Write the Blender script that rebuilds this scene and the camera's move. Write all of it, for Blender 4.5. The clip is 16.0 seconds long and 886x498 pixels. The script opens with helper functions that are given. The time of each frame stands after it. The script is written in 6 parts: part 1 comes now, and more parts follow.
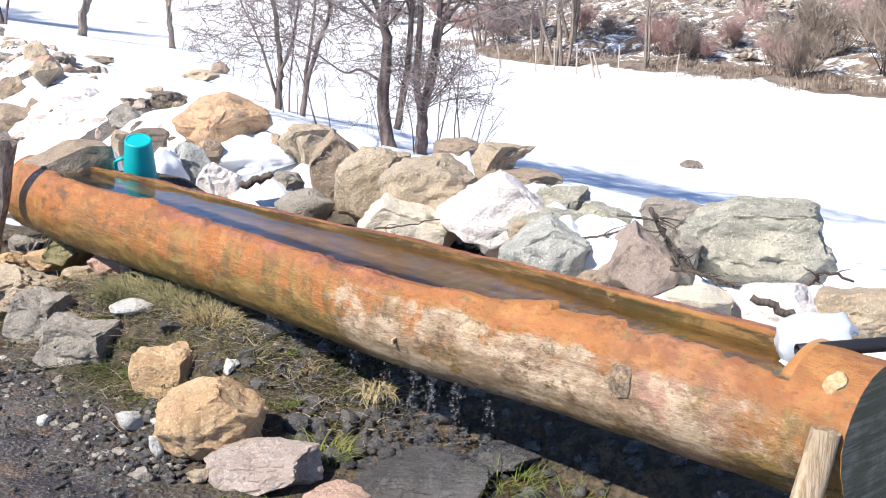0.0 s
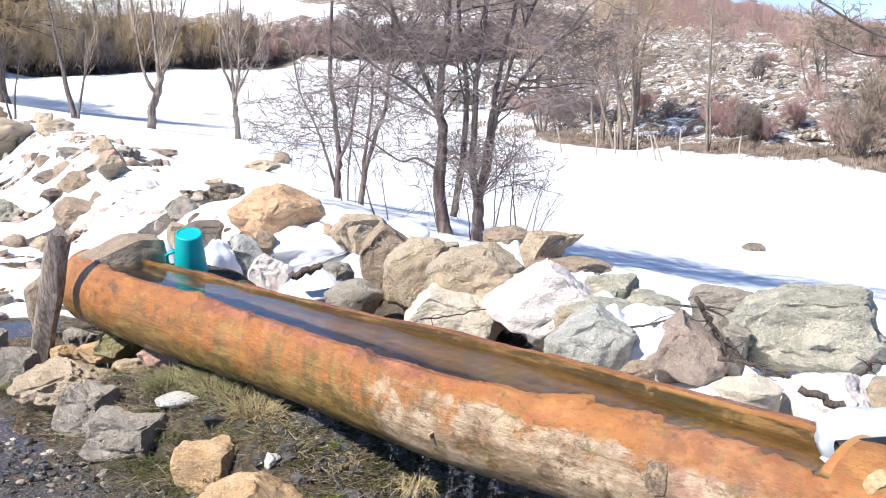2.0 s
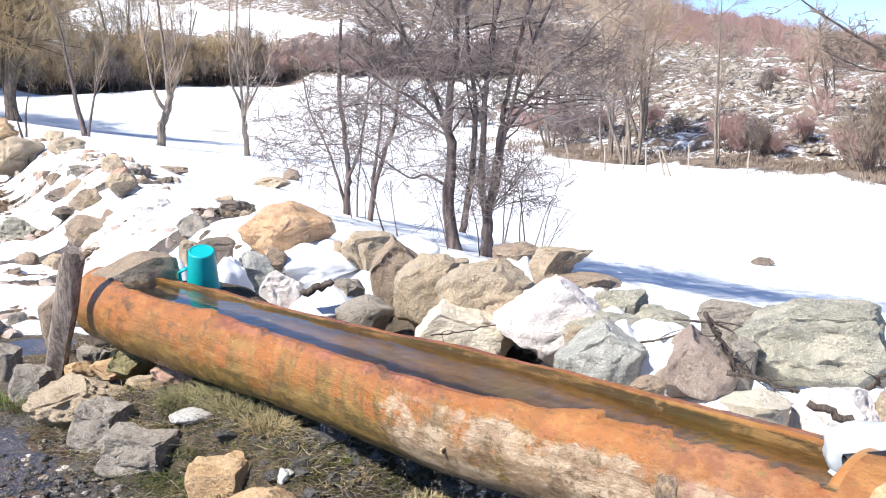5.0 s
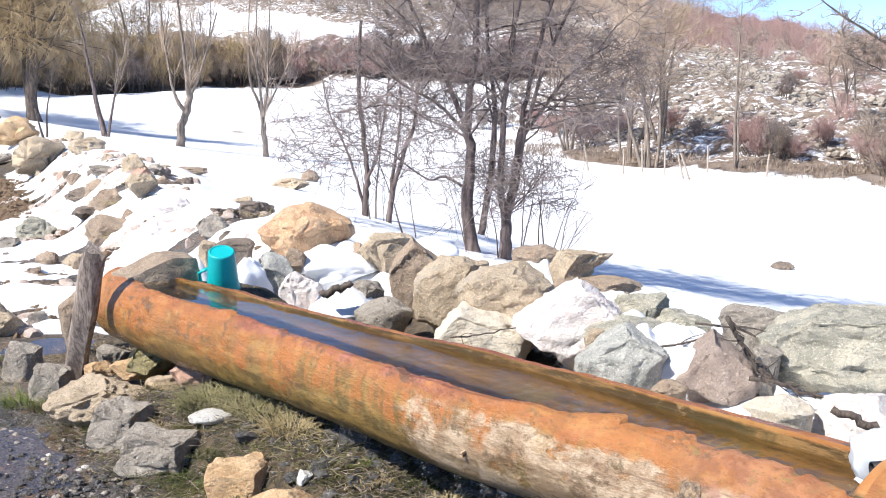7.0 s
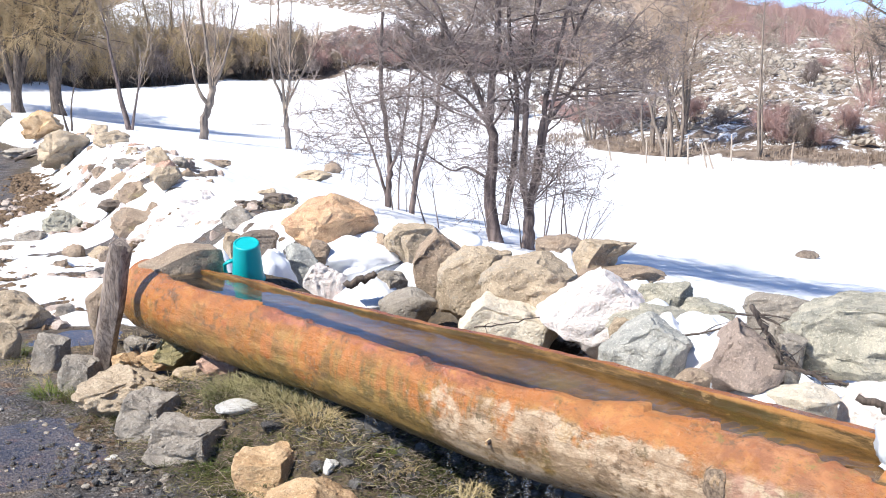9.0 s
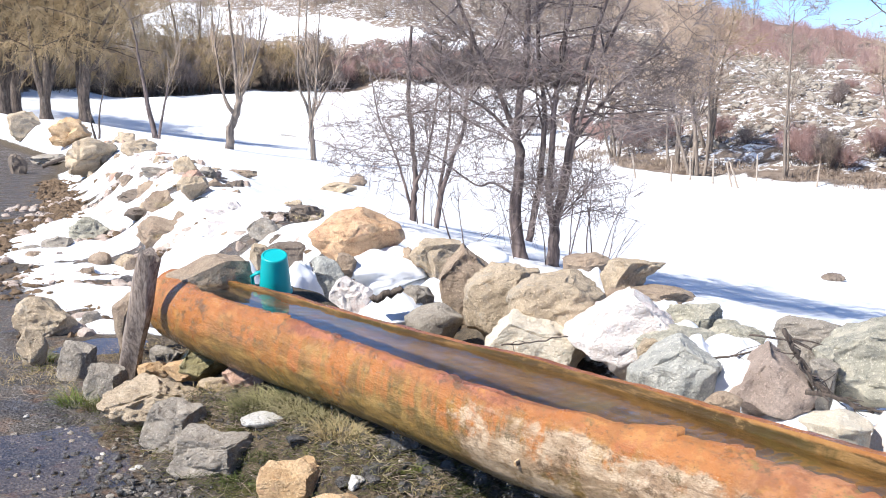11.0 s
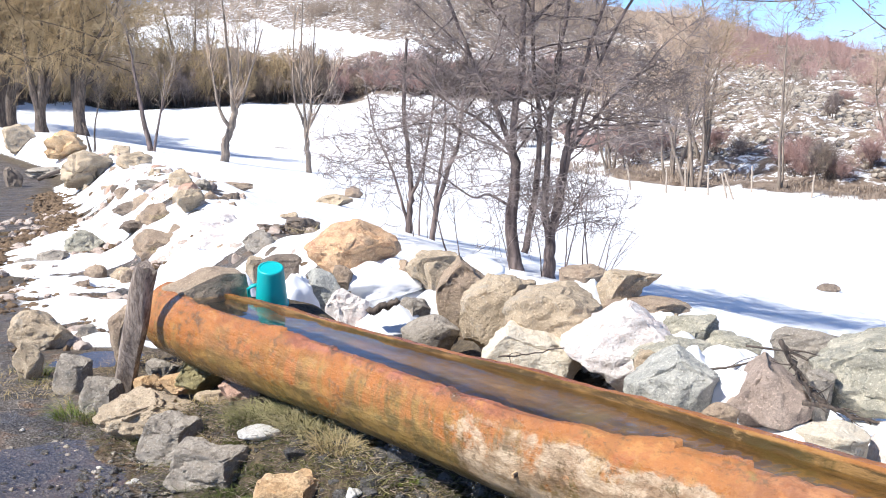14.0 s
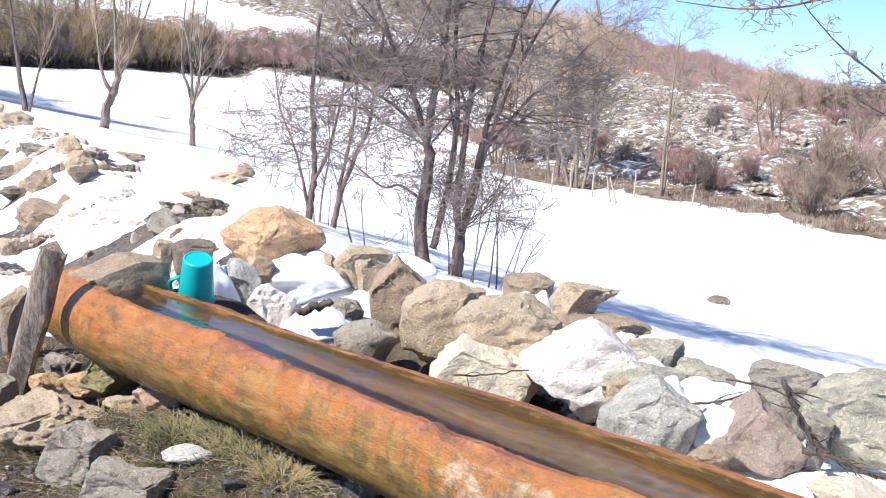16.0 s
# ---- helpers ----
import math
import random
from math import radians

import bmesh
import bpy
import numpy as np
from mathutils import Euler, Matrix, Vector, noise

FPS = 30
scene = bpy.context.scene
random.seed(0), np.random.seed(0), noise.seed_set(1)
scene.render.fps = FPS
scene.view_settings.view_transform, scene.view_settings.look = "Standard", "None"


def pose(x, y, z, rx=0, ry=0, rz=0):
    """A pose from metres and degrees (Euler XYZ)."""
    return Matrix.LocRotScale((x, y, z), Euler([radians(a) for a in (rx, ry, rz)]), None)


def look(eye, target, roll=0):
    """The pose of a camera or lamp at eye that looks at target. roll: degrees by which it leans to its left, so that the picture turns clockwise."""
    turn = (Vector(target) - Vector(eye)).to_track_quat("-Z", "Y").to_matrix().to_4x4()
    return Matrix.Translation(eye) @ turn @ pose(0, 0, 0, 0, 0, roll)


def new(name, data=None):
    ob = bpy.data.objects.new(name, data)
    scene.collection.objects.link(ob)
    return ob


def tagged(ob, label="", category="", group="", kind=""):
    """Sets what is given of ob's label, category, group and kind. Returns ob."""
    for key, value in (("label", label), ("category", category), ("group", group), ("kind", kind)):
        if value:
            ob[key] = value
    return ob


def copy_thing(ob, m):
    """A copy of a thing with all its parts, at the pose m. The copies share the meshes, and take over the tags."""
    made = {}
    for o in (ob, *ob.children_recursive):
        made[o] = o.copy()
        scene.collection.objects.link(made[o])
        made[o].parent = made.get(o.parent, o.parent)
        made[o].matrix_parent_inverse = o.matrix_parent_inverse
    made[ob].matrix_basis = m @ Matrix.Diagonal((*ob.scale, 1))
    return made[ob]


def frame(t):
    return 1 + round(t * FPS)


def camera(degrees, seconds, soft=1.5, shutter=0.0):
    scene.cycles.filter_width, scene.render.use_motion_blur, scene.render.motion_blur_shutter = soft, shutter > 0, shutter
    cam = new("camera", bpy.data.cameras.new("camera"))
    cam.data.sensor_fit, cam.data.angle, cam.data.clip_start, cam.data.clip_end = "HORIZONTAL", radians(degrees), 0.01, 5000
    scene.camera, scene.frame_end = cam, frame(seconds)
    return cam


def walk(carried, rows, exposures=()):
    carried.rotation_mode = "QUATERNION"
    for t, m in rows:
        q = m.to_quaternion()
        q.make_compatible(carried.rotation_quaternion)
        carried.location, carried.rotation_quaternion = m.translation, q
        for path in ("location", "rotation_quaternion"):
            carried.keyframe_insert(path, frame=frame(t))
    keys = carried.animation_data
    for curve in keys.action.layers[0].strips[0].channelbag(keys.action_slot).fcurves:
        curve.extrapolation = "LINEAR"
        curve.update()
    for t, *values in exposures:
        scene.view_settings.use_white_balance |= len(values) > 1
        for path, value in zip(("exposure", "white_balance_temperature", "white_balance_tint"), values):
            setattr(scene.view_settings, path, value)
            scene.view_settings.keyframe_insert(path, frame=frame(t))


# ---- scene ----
cam = camera(42.52, 16.0, soft=1.0)
PATH = [
    (0.0, pose(-0.0001, 0.0000, 1.6500, 77.001, -0.700, 0.000)),
    (0.5, pose(0.0601, 0.0173, 1.6569, 78.573, -0.760, 1.300)),
    (1.0, pose(0.0877, 0.0188, 1.6748, 80.665, -0.183, 3.433)),
    (1.5, pose(0.0954, 0.0060, 1.6758, 80.364, 0.407, 3.029)),
    (2.0, pose(0.1008, 0.0161, 1.6797, 81.231, 0.447, 3.073)),
    (2.5, pose(0.0854, 0.0080, 1.6882, 81.680, -0.028, 4.710)),
    (3.0, pose(0.0732, -0.0063, 1.6888, 82.266, -0.183, 4.676)),
    (3.5, pose(0.0902, -0.0142, 1.6927, 82.492, -0.142, 4.121)),
    (4.0, pose(0.1061, -0.0418, 1.6920, 82.270, 0.747, 3.314)),
    (6.5, pose(0.0760, -0.0226, 1.6930, 81.949, 0.414, 3.983)),
    (7.0, pose(0.0787, -0.0167, 1.6905, 82.134, 0.490, 4.391)),
    (7.5, pose(0.0863, 0.0018, 1.6828, 81.944, 0.386, 4.494)),
    (8.0, pose(0.0929, 0.0059, 1.6861, 82.305, 0.692, 4.657)),
    (8.5, pose(0.0912, -0.0221, 1.6821, 81.993, 1.147, 4.498)),
    (9.0, pose(0.0763, -0.0395, 1.6893, 81.694, 0.983, 5.475)),
    (11.5, pose(0.0335, -0.0123, 1.6978, 82.578, -0.076, 6.728)),
    (12.0, pose(0.0370, -0.0143, 1.6980, 82.671, 0.056, 6.571)),
    (12.5, pose(0.0429, -0.0165, 1.6964, 82.747, 0.111, 6.279)),
    (13.0, pose(0.0380, -0.0120, 1.6989, 82.790, 0.119, 6.326)),
    (13.5, pose(0.0355, -0.0156, 1.6987, 82.990, 0.060, 6.406)),
    (14.0, pose(0.0303, -0.0162, 1.6985, 83.001, 0.086, 6.473)),
    (14.5, pose(0.0035, 0.0018, 1.6939, 81.940, -0.330, 6.036)),
    (15.0, pose(-0.0612, 0.0859, 1.6800, 81.220, -1.579, 4.675)),
    (15.5, pose(-0.2590, 0.3009, 1.6694, 81.273, -2.059, 0.017)),
    (16.0, pose(-0.4526, 0.6239, 1.6859, 82.546, -4.423, 0.659)),
]
walk(cam, PATH)

# ---- world, sun, exposure ----
SUN_AZ, SUN_EL = radians(-128), radians(46)   # the sun stands to the left, a little behind the camera
world = bpy.data.worlds.new("sky")
scene.world = world
world.use_nodes = True
wn, wl = world.node_tree.nodes, world.node_tree.links
sky = wn.new("ShaderNodeTexSky")
sky.sky_type, sky.sun_disc = "NISHITA", False
sky.sun_elevation, sky.sun_rotation = SUN_EL, SUN_AZ
sky.altitude, sky.air_density, sky.dust_density, sky.ozone_density = 1500, 0.45, 0.0, 4.0
wl.new(sky.outputs[0], wn["Background"].inputs[0])
wn["Background"].inputs[1].default_value = 0.15
sun = new("sun", bpy.data.lights.new("sun", "SUN"))
sun.data.energy, sun.data.angle, sun.data.color = 4.0, radians(0.5), (1.0, 0.965, 0.91)
SUN_DIR = Vector((math.sin(SUN_AZ) * math.cos(SUN_EL), math.cos(SUN_AZ) * math.cos(SUN_EL), math.sin(SUN_EL)))
sun.matrix_world = look(SUN_DIR * 50, (0, 0, 0))
scene.view_settings.exposure = 0.97

# ---- materials ----


class Graph:
    """Short names for building a node material."""

    def __init__(self, name):
        self.mat = bpy.data.materials.new(name)
        self.mat.use_nodes = True
        self.t = self.mat.node_tree
        self.bsdf = self.t.nodes["Principled BSDF"]
        self.co = self.t.nodes.new("ShaderNodeTexCoord").outputs["Object"]

    def put(self, value, socket):
        if isinstance(value, bpy.types.NodeSocket):
            self.t.links.new(value, socket)
        elif isinstance(value, tuple) and len(value) == 3 and socket.type == "RGBA":
            socket.default_value = (*value, 1)
        elif isinstance(value, (int, float)) and socket.type == "RGBA":
            socket.default_value = (value, value, value, 1)
        else:
            socket.default_value = value

    def scaled(self, x, y, z, co=None):
        n = self.t.nodes.new("ShaderNodeMapping")
        self.put(co or self.co, n.inputs[0])
        n.inputs[3].default_value = (x, y, z)
        return n.outputs[0]

    def noise(self, scale, detail=5, rough=0.6, co=None, warp=0.0):
        n = self.t.nodes.new("ShaderNodeTexNoise")
        self.put(co or self.co, n.inputs["Vector"])
        n.inputs["Scale"].default_value, n.inputs["Detail"].default_value = scale, detail
        n.inputs["Roughness"].default_value, n.inputs["Distortion"].default_value = rough, warp
        return n.outputs[0]

    def cells(self, scale, feature="F1", co=None, out="Distance"):
        n = self.t.nodes.new("ShaderNodeTexVoronoi")
        n.feature = feature
        self.put(co or self.co, n.inputs["Vector"])
        n.inputs["Scale"].default_value = scale
        return n.outputs[out]

    def ramp(self, value, lo, hi, a=0.0, b=1.0):
        n = self.t.nodes.new("ShaderNodeMapRange")
        n.interpolation_type = "SMOOTHSTEP"
        for s, x in zip(n.inputs, (value, lo, hi, a, b)):
            self.put(x, s)
        return n.outputs[0]

    def mix(self, f, a, b, how="MIX"):
        n = self.t.nodes.new("ShaderNodeMix")
        n.data_type, n.blend_type = "RGBA", how
        self.put(f, n.inputs[0]), self.put(a, n.inputs[6]), self.put(b, n.inputs[7])
        return n.outputs[2]

    def math(self, how, a, b=0.0):
        n = self.t.nodes.new("ShaderNodeMath")
        n.operation = how
        self.put(a, n.inputs[0]), self.put(b, n.inputs[1])
        return n.outputs[0]

    def axis(self, k, co=None):
        n = self.t.nodes.new("ShaderNodeSeparateXYZ")
        self.put(co or self.co, n.inputs[0])
        return n.outputs[k]

    def attribute(self, name, out=0):
        n = self.t.nodes.new("ShaderNodeAttribute")
        n.attribute_name = name
        return n.outputs[out]

    def random(self):
        return self.t.nodes.new("ShaderNodeObjectInfo").outputs["Random"]

    def bump(self, value, depth, strength=1.0, under=None):
        n = self.t.nodes.new("ShaderNodeBump")
        n.inputs["Strength"].default_value, n.inputs["Distance"].default_value = strength, depth
        self.put(value, n.inputs["Height"])
        if under:
            self.put(under, n.inputs["Normal"])
        return n.outputs[0]

    def done(self, color, rough=0.8, normal=None, **more):
        self.put(color, self.bsdf.inputs["Base Color"])
        self.put(rough, self.bsdf.inputs["Roughness"])
        if normal:
            self.put(normal, self.bsdf.inputs["Normal"])
        for k, v in more.items():
            self.put(v, self.bsdf.inputs[k.replace("_", " ")])
        return self.mat


def rock_material(name, light, mid, dark, stain, stain_amount=0.5, grit=0.5, rough=0.88):
    g = Graph(name)
    big = g.noise(4.5, 6, 0.65, warp=0.6)
    fine = g.noise(26, 8, 0.7)
    grain = g.noise(150, 4, 0.7)
    c = g.mix(g.ramp(big, 0.36, 0.64), mid, light)
    c = g.mix(g.ramp(fine, 0.54, 0.72, 0, 0.7), c, dark)
    c = g.mix(g.math("MULTIPLY", g.ramp(g.noise(3.1, 7, 0.7, co=g.scaled(1, 1, 1.7)), 0.5, 0.66), stain_amount), c, stain)
    c = g.mix(0.35, c, g.mix(g.ramp(grain, 0.35, 0.65), (0.62, 0.6, 0.58), (1.0, 1.0, 1.0)), "MULTIPLY")
    c = g.mix(g.ramp(g.cells(7, "DISTANCE_TO_EDGE", co=g.scaled(1, 1, 2.2)), 0.0, 0.012, 0.15, 0.0), c, dark)
    # specks, lichen and pits
    speck = g.noise(95, 5, 0.8)
    c = g.mix(g.ramp(speck, 0.58, 0.68, 0, 0.55), c, dark)
    c = g.mix(g.ramp(g.noise(70, 4, 0.8, co=g.scaled(1.0, 1.1, 0.9)), 0.54, 0.64, 0, 0.7), c, tuple(min(0.9, v * 1.3) for v in light))
    c = g.mix(g.ramp(g.noise(11, 8, 0.78, warp=0.8), 0.55, 0.63, 0, 0.45), c, stain)
    pits = g.ramp(g.cells(34, co=g.scaled(1, 1, 1.4)), 0.10, 0.42)
    h = g.math("ADD", g.math("MULTIPLY", fine, 0.9), g.math("MULTIPLY", grain, 0.3 * grit))
    h = g.math("ADD", h, g.math("MULTIPLY", pits, 0.16))
    n = g.bump(h, 0.036, 0.9)
    n = g.bump(speck, 0.008, 0.6 * grit + 0.25, n)
    return g.done(c, rough, n)


ROCK = {
    "ochre": rock_material("ochre_rock", (0.75, 0.535, 0.32), (0.61, 0.385, 0.20), (0.21, 0.13, 0.08), (0.44, 0.24, 0.16)),
    "tan": rock_material("tan_rock", (0.62, 0.495, 0.35), (0.47, 0.365, 0.25), (0.14, 0.11, 0.085), (0.35, 0.335, 0.30)),
    "cream": rock_material("cream_rock", (0.86, 0.77, 0.62), (0.80, 0.69, 0.53), (0.50, 0.40, 0.29), (0.60, 0.47, 0.33), 0.4),
    "pink": rock_material("pink_rock", (0.90, 0.835, 0.79), (0.86, 0.77, 0.715), (0.60, 0.45, 0.39), (0.66, 0.44, 0.37), 0.45),
    "grey": rock_material("grey_rock", (0.48, 0.425, 0.355), (0.32, 0.278, 0.23), (0.12, 0.11, 0.10), (0.36, 0.295, 0.22)),
    "greygreen": rock_material("greygreen_rock", (0.62, 0.57, 0.45), (0.38, 0.36, 0.285), (0.11, 0.115, 0.10), (0.20, 0.21, 0.19), 0.75),
    "bluegrey": rock_material("bluegrey_rock", (0.66, 0.64, 0.57), (0.44, 0.435, 0.395), (0.10, 0.11, 0.11), (0.19, 0.205, 0.195), 0.6),
    "red": rock_material("reddish_rock", (0.66, 0.53, 0.45), (0.55, 0.425, 0.35), (0.16, 0.11, 0.09), (0.40, 0.32, 0.27), 0.5, 1.8),
    "brown": rock_material("brown_rock", (0.5, 0.385, 0.275), (0.36, 0.265, 0.19), (0.11, 0.08, 0.06), (0.22, 0.185, 0.16)),
    "dark": rock_material("dark_rock", (0.29, 0.23, 0.18), (0.18, 0.14, 0.11), (0.065, 0.055, 0.045), (0.27, 0.235, 0.20)),
    "olive": rock_material("olive_rock", (0.44, 0.37, 0.18), (0.30, 0.25, 0.11), (0.10, 0.085, 0.04), (0.46, 0.40, 0.28), 0.5, 0.4, 0.5),
    "salmon": rock_material("salmon_rock", (0.66, 0.45, 0.34), (0.54, 0.33, 0.24), (0.24, 0.15, 0.11), (0.42, 0.33, 0.27)),
    "white": rock_material("white_rock", (0.78, 0.75, 0.69), (0.66, 0.63, 0.57), (0.32, 0.30, 0.27), (0.50, 0.47, 0.42), 0.3),
    "wet": rock_material("wet_rock", (0.15, 0.14, 0.13), (0.09, 0.084, 0.078), (0.035, 0.034, 0.032), (0.22, 0.205, 0.19), 0.4, 0.5, 0.2),
    "rose": rock_material("rose_rock", (0.62, 0.52, 0.45), (0.52, 0.40, 0.33), (0.25, 0.18, 0.15), (0.36, 0.34, 0.32)),
    "rust": rock_material("rusty_rock", (0.76, 0.52, 0.32), (0.61, 0.37, 0.21), (0.24, 0.13, 0.08), (0.50, 0.22, 0.14), 0.75),
    "earth": rock_material("earth_clods", (0.24, 0.16, 0.095), (0.15, 0.098, 0.058), (0.055, 0.038, 0.025), (0.10, 0.07, 0.045)),
}


def ground_material():
    """Snow, mud with grit and leaf litter on one sheet; the cover attribute says which lies where."""
    g = Graph("ground_cover")
    cover = g.t.nodes.new("ShaderNodeSeparateColor")
    g.put(g.attribute("cover"), cover.inputs[0])
    snow, litter, far = cover.outputs[0], cover.outputs[1], cover.outputs[2]
    # mud
    grit = g.cells(60)
    soft = g.noise(2.3, 6, 0.65)
    mud = g.mix(g.ramp(soft, 0.38, 0.62), (0.050, 0.042, 0.037), (0.108, 0.088, 0.071))
    mud = g.mix(g.ramp(g.noise(38, 6, 0.75), 0.5, 0.66), mud, (0.26, 0.24, 0.22))
    mud = g.mix(g.ramp(g.noise(6, 4, 0.6), 0.54, 0.68, 0, 0.6), mud, (0.19, 0.105, 0.055))
    wood = g.mix(g.ramp(g.noise(1.3, 8, 0.7), 0.38, 0.62), (0.12, 0.085, 0.063), (0.27, 0.205, 0.155))
    wood = g.mix(g.ramp(g.noise(0.5, 7, 0.7), 0.5, 0.62), wood, (0.27, 0.215, 0.175))
    low = g.mix(litter, mud, g.mix(g.ramp(g.noise(14, 7, 0.75), 0.4, 0.62), (0.045, 0.033, 0.021), (0.135, 0.098, 0.056)))
    low = g.mix(far, low, wood)
    edge = g.math("ADD", snow, g.math("MULTIPLY", g.math("SUBTRACT", g.noise(9, 7, 0.7), 0.5), 0.5))
    patch = g.math("ADD", snow, g.math("MULTIPLY", g.math("SUBTRACT", g.noise(1.25, 9, 0.8), 0.5), 2.0))
    amount = g.mix(far, g.ramp(edge, 0.46, 0.54), g.ramp(patch, 0.47, 0.56))
    white = g.mix(g.ramp(g.noise(0.8, 5, 0.6), 0.4, 0.7), (0.86, 0.87, 0.89), (0.80, 0.81, 0.83))
    c = g.mix(amount, low, white)
    relief_low = g.math("ADD", g.math("MULTIPLY", g.noise(38, 8, 0.75), 0.6), g.math("MULTIPLY", grit, 0.5))
    n1 = g.bump(g.mix(amount, relief_low, g.noise(5, 6, 0.55)), 0.03, 0.8)
    wet = g.ramp(g.noise(3.1, 5, 0.65), 0.40, 0.56, 0.30, 0.80)
    rough = g.mix(amount, g.mix(litter, g.mix(far, wet, 0.95), 0.9), 0.62)
    return g.done(c, rough, n1)


def bark_material(name, light, dark, scale=9.0):
    g = Graph(name)
    ridges = g.noise(scale, 7, 0.7, co=g.scaled(1, 1, 0.18), warp=0.4)
    c = g.mix(g.ramp(ridges, 0.36, 0.64), dark, light)
    c = g.mix(g.ramp(g.noise(2.2, 5, 0.7), 0.55, 0.7, 0, 0.5), c, (0.20, 0.19, 0.165))
    return g.done(c, 0.92, g.bump(ridges, 0.02, 0.9))


def twig_material(name, a, b):
    g = Graph(name)
    return g.done(g.mix(g.ramp(g.noise(1.7, 3, 0.6), 0.35, 0.65), a, b), 0.85)


BARK_GREY = bark_material("grey_bark", (0.215, 0.165, 0.15), (0.062, 0.045, 0.042))
BARK_DARK = bark_material("dark_bark", (0.17, 0.13, 0.105), (0.055, 0.042, 0.035))
BARK_PALE = bark_material("pale_bark", (0.31, 0.25, 0.20), (0.12, 0.095, 0.078))
TWIG_GREY = twig_material("grey_twigs", (0.16, 0.125, 0.112), (0.32, 0.26, 0.235))
TWIG_RED = twig_material("red_twigs", (0.34, 0.21, 0.185), (0.44, 0.295, 0.265))
TWIG_OCHRE = twig_material("ochre_twigs", (0.34, 0.245, 0.13), (0.47, 0.35, 0.20))
TWIG_PALE = twig_material("pale_twigs", (0.40, 0.29, 0.215), (0.52, 0.41, 0.31))
TWIG_BROWN = twig_material("brown_twigs", (0.23, 0.175, 0.135), (0.36, 0.285, 0.22))


def log_material():
    """Wet, rusty old wood: orange rim, olive flank, bare grey-tan patches towards the spring."""
    g = Graph("wet_log_wood")
    x, z = g.axis(0), g.axis(2)
    soft = g.noise(1.7, 6, 0.62, co=g.scaled(1.0, 1.5, 1.5), warp=0.2)
    blot = g.noise(3.4, 9, 0.72, co=g.scaled(1.0, 1.4, 1.4), warp=0.25)
    spots = g.noise(9, 8, 0.76, co=g.scaled(0.8, 1.3, 1.3), warp=0.15)
    fibre = g.noise(8, 6, 0.65, co=g.scaled(0.30, 2.6, 2.6))
    fine = g.noise(40, 7, 0.8, co=g.scaled(0.7, 1.3, 1.3))
    c = g.mix(g.ramp(soft, 0.43, 0.57), (0.39, 0.145, 0.036), (0.30, 0.128, 0.038))
    c = g.mix(g.ramp(blot, 0.52, 0.58, 0, 0.6), c, (0.27, 0.125, 0.038))
    c = g.mix(g.ramp(spots, 0.53, 0.60, 0, 0.6), c, (0.45, 0.235, 0.072))
    c = g.mix(g.ramp(g.noise(4.6, 8, 0.74), 0.55, 0.61, 0, 0.6), c, (0.34, 0.100, 0.042))
    # yellow and olive algae, thicker lower down and where water runs over
    algae = g.mix(g.ramp(spots, 0.44, 0.56), (0.115, 0.080, 0.021), (0.285, 0.180, 0.050))
    runs = g.noise(2.4, 7, 0.72, co=g.scaled(3.2, 0.55, 0.55), warp=0.2)
    wet = g.math("MULTIPLY", g.ramp(runs, 0.46, 0.54), g.ramp(z, 0.62, 0.54))
    c = g.mix(g.math("MULTIPLY", wet, g.ramp(x, 0.9, 2.6, 0.15, 0.75)), c, algae)
    low = g.math("ADD", g.ramp(z, 0.56, 0.30), g.math("MULTIPLY", g.math("SUBTRACT", blot, 0.5), 2.6))
    c = g.mix(g.math("MULTIPLY", g.ramp(low, 0.36, 0.74), g.ramp(x, 0.6, 2.0, 0.6, 0.9)), c, algae)
    # bare weathered wood with short dark cracks along the grain
    flank = g.math("MULTIPLY", g.math("MULTIPLY", g.ramp(x, 2.8, 3.5), g.ramp(x, 5.2, 4.6, 0.40, 1.0)), g.ramp(z, 0.61, 0.55))
    worn = g.noise(3.1, 9, 0.78, co=g.scaled(1.0, 1.4, 1.4), warp=0.25)
    pale = g.math("ADD", flank, g.math("MULTIPLY", g.math("SUBTRACT", worn, 0.5), 4.2))
    bare = g.mix(g.ramp(spots, 0.42, 0.58), (0.31, 0.21, 0.125), (0.54, 0.41, 0.28))
    bare = g.mix(g.ramp(g.noise(17, 6, 0.72, co=g.scaled(0.28, 2.2, 2.2)), 0.56, 0.63, 0, 0.75), bare, (0.16, 0.105, 0.062))
    c = g.mix(g.ramp(pale, 0.52, 0.95, 0, 0.92), c, bare)
    # rosy brown stain about the knot
    rose = g.math("MULTIPLY", g.math("MULTIPLY", g.ramp(x, 4.35, 4.55), g.ramp(x, 5.0, 4.7)), g.ramp(g.noise(3.2, 9, 0.75), 0.45, 0.53))
    c = g.mix(g.math("MULTIPLY", rose, 0.85), c, g.mix(g.ramp(spots, 0.42, 0.58), (0.20, 0.110, 0.070), (0.38, 0.195, 0.130)))
    # orange lip, stained red-brown in places
    edge = g.math("ADD", z, g.math("MULTIPLY", g.math("SUBTRACT", blot, 0.5), 0.16))
    lip = g.math("MULTIPLY", g.ramp(edge, 0.555, 0.585), g.math("MULTIPLY", g.ramp(soft, 0.40, 0.54, 0.20, 0.70), g.ramp(x, 3.3, 4.2, 1.0, 0.8)))
    c = g.mix(lip, c, g.mix(g.ramp(spots, 0.43, 0.57), (0.29, 0.092, 0.026), (0.43, 0.172, 0.048)))
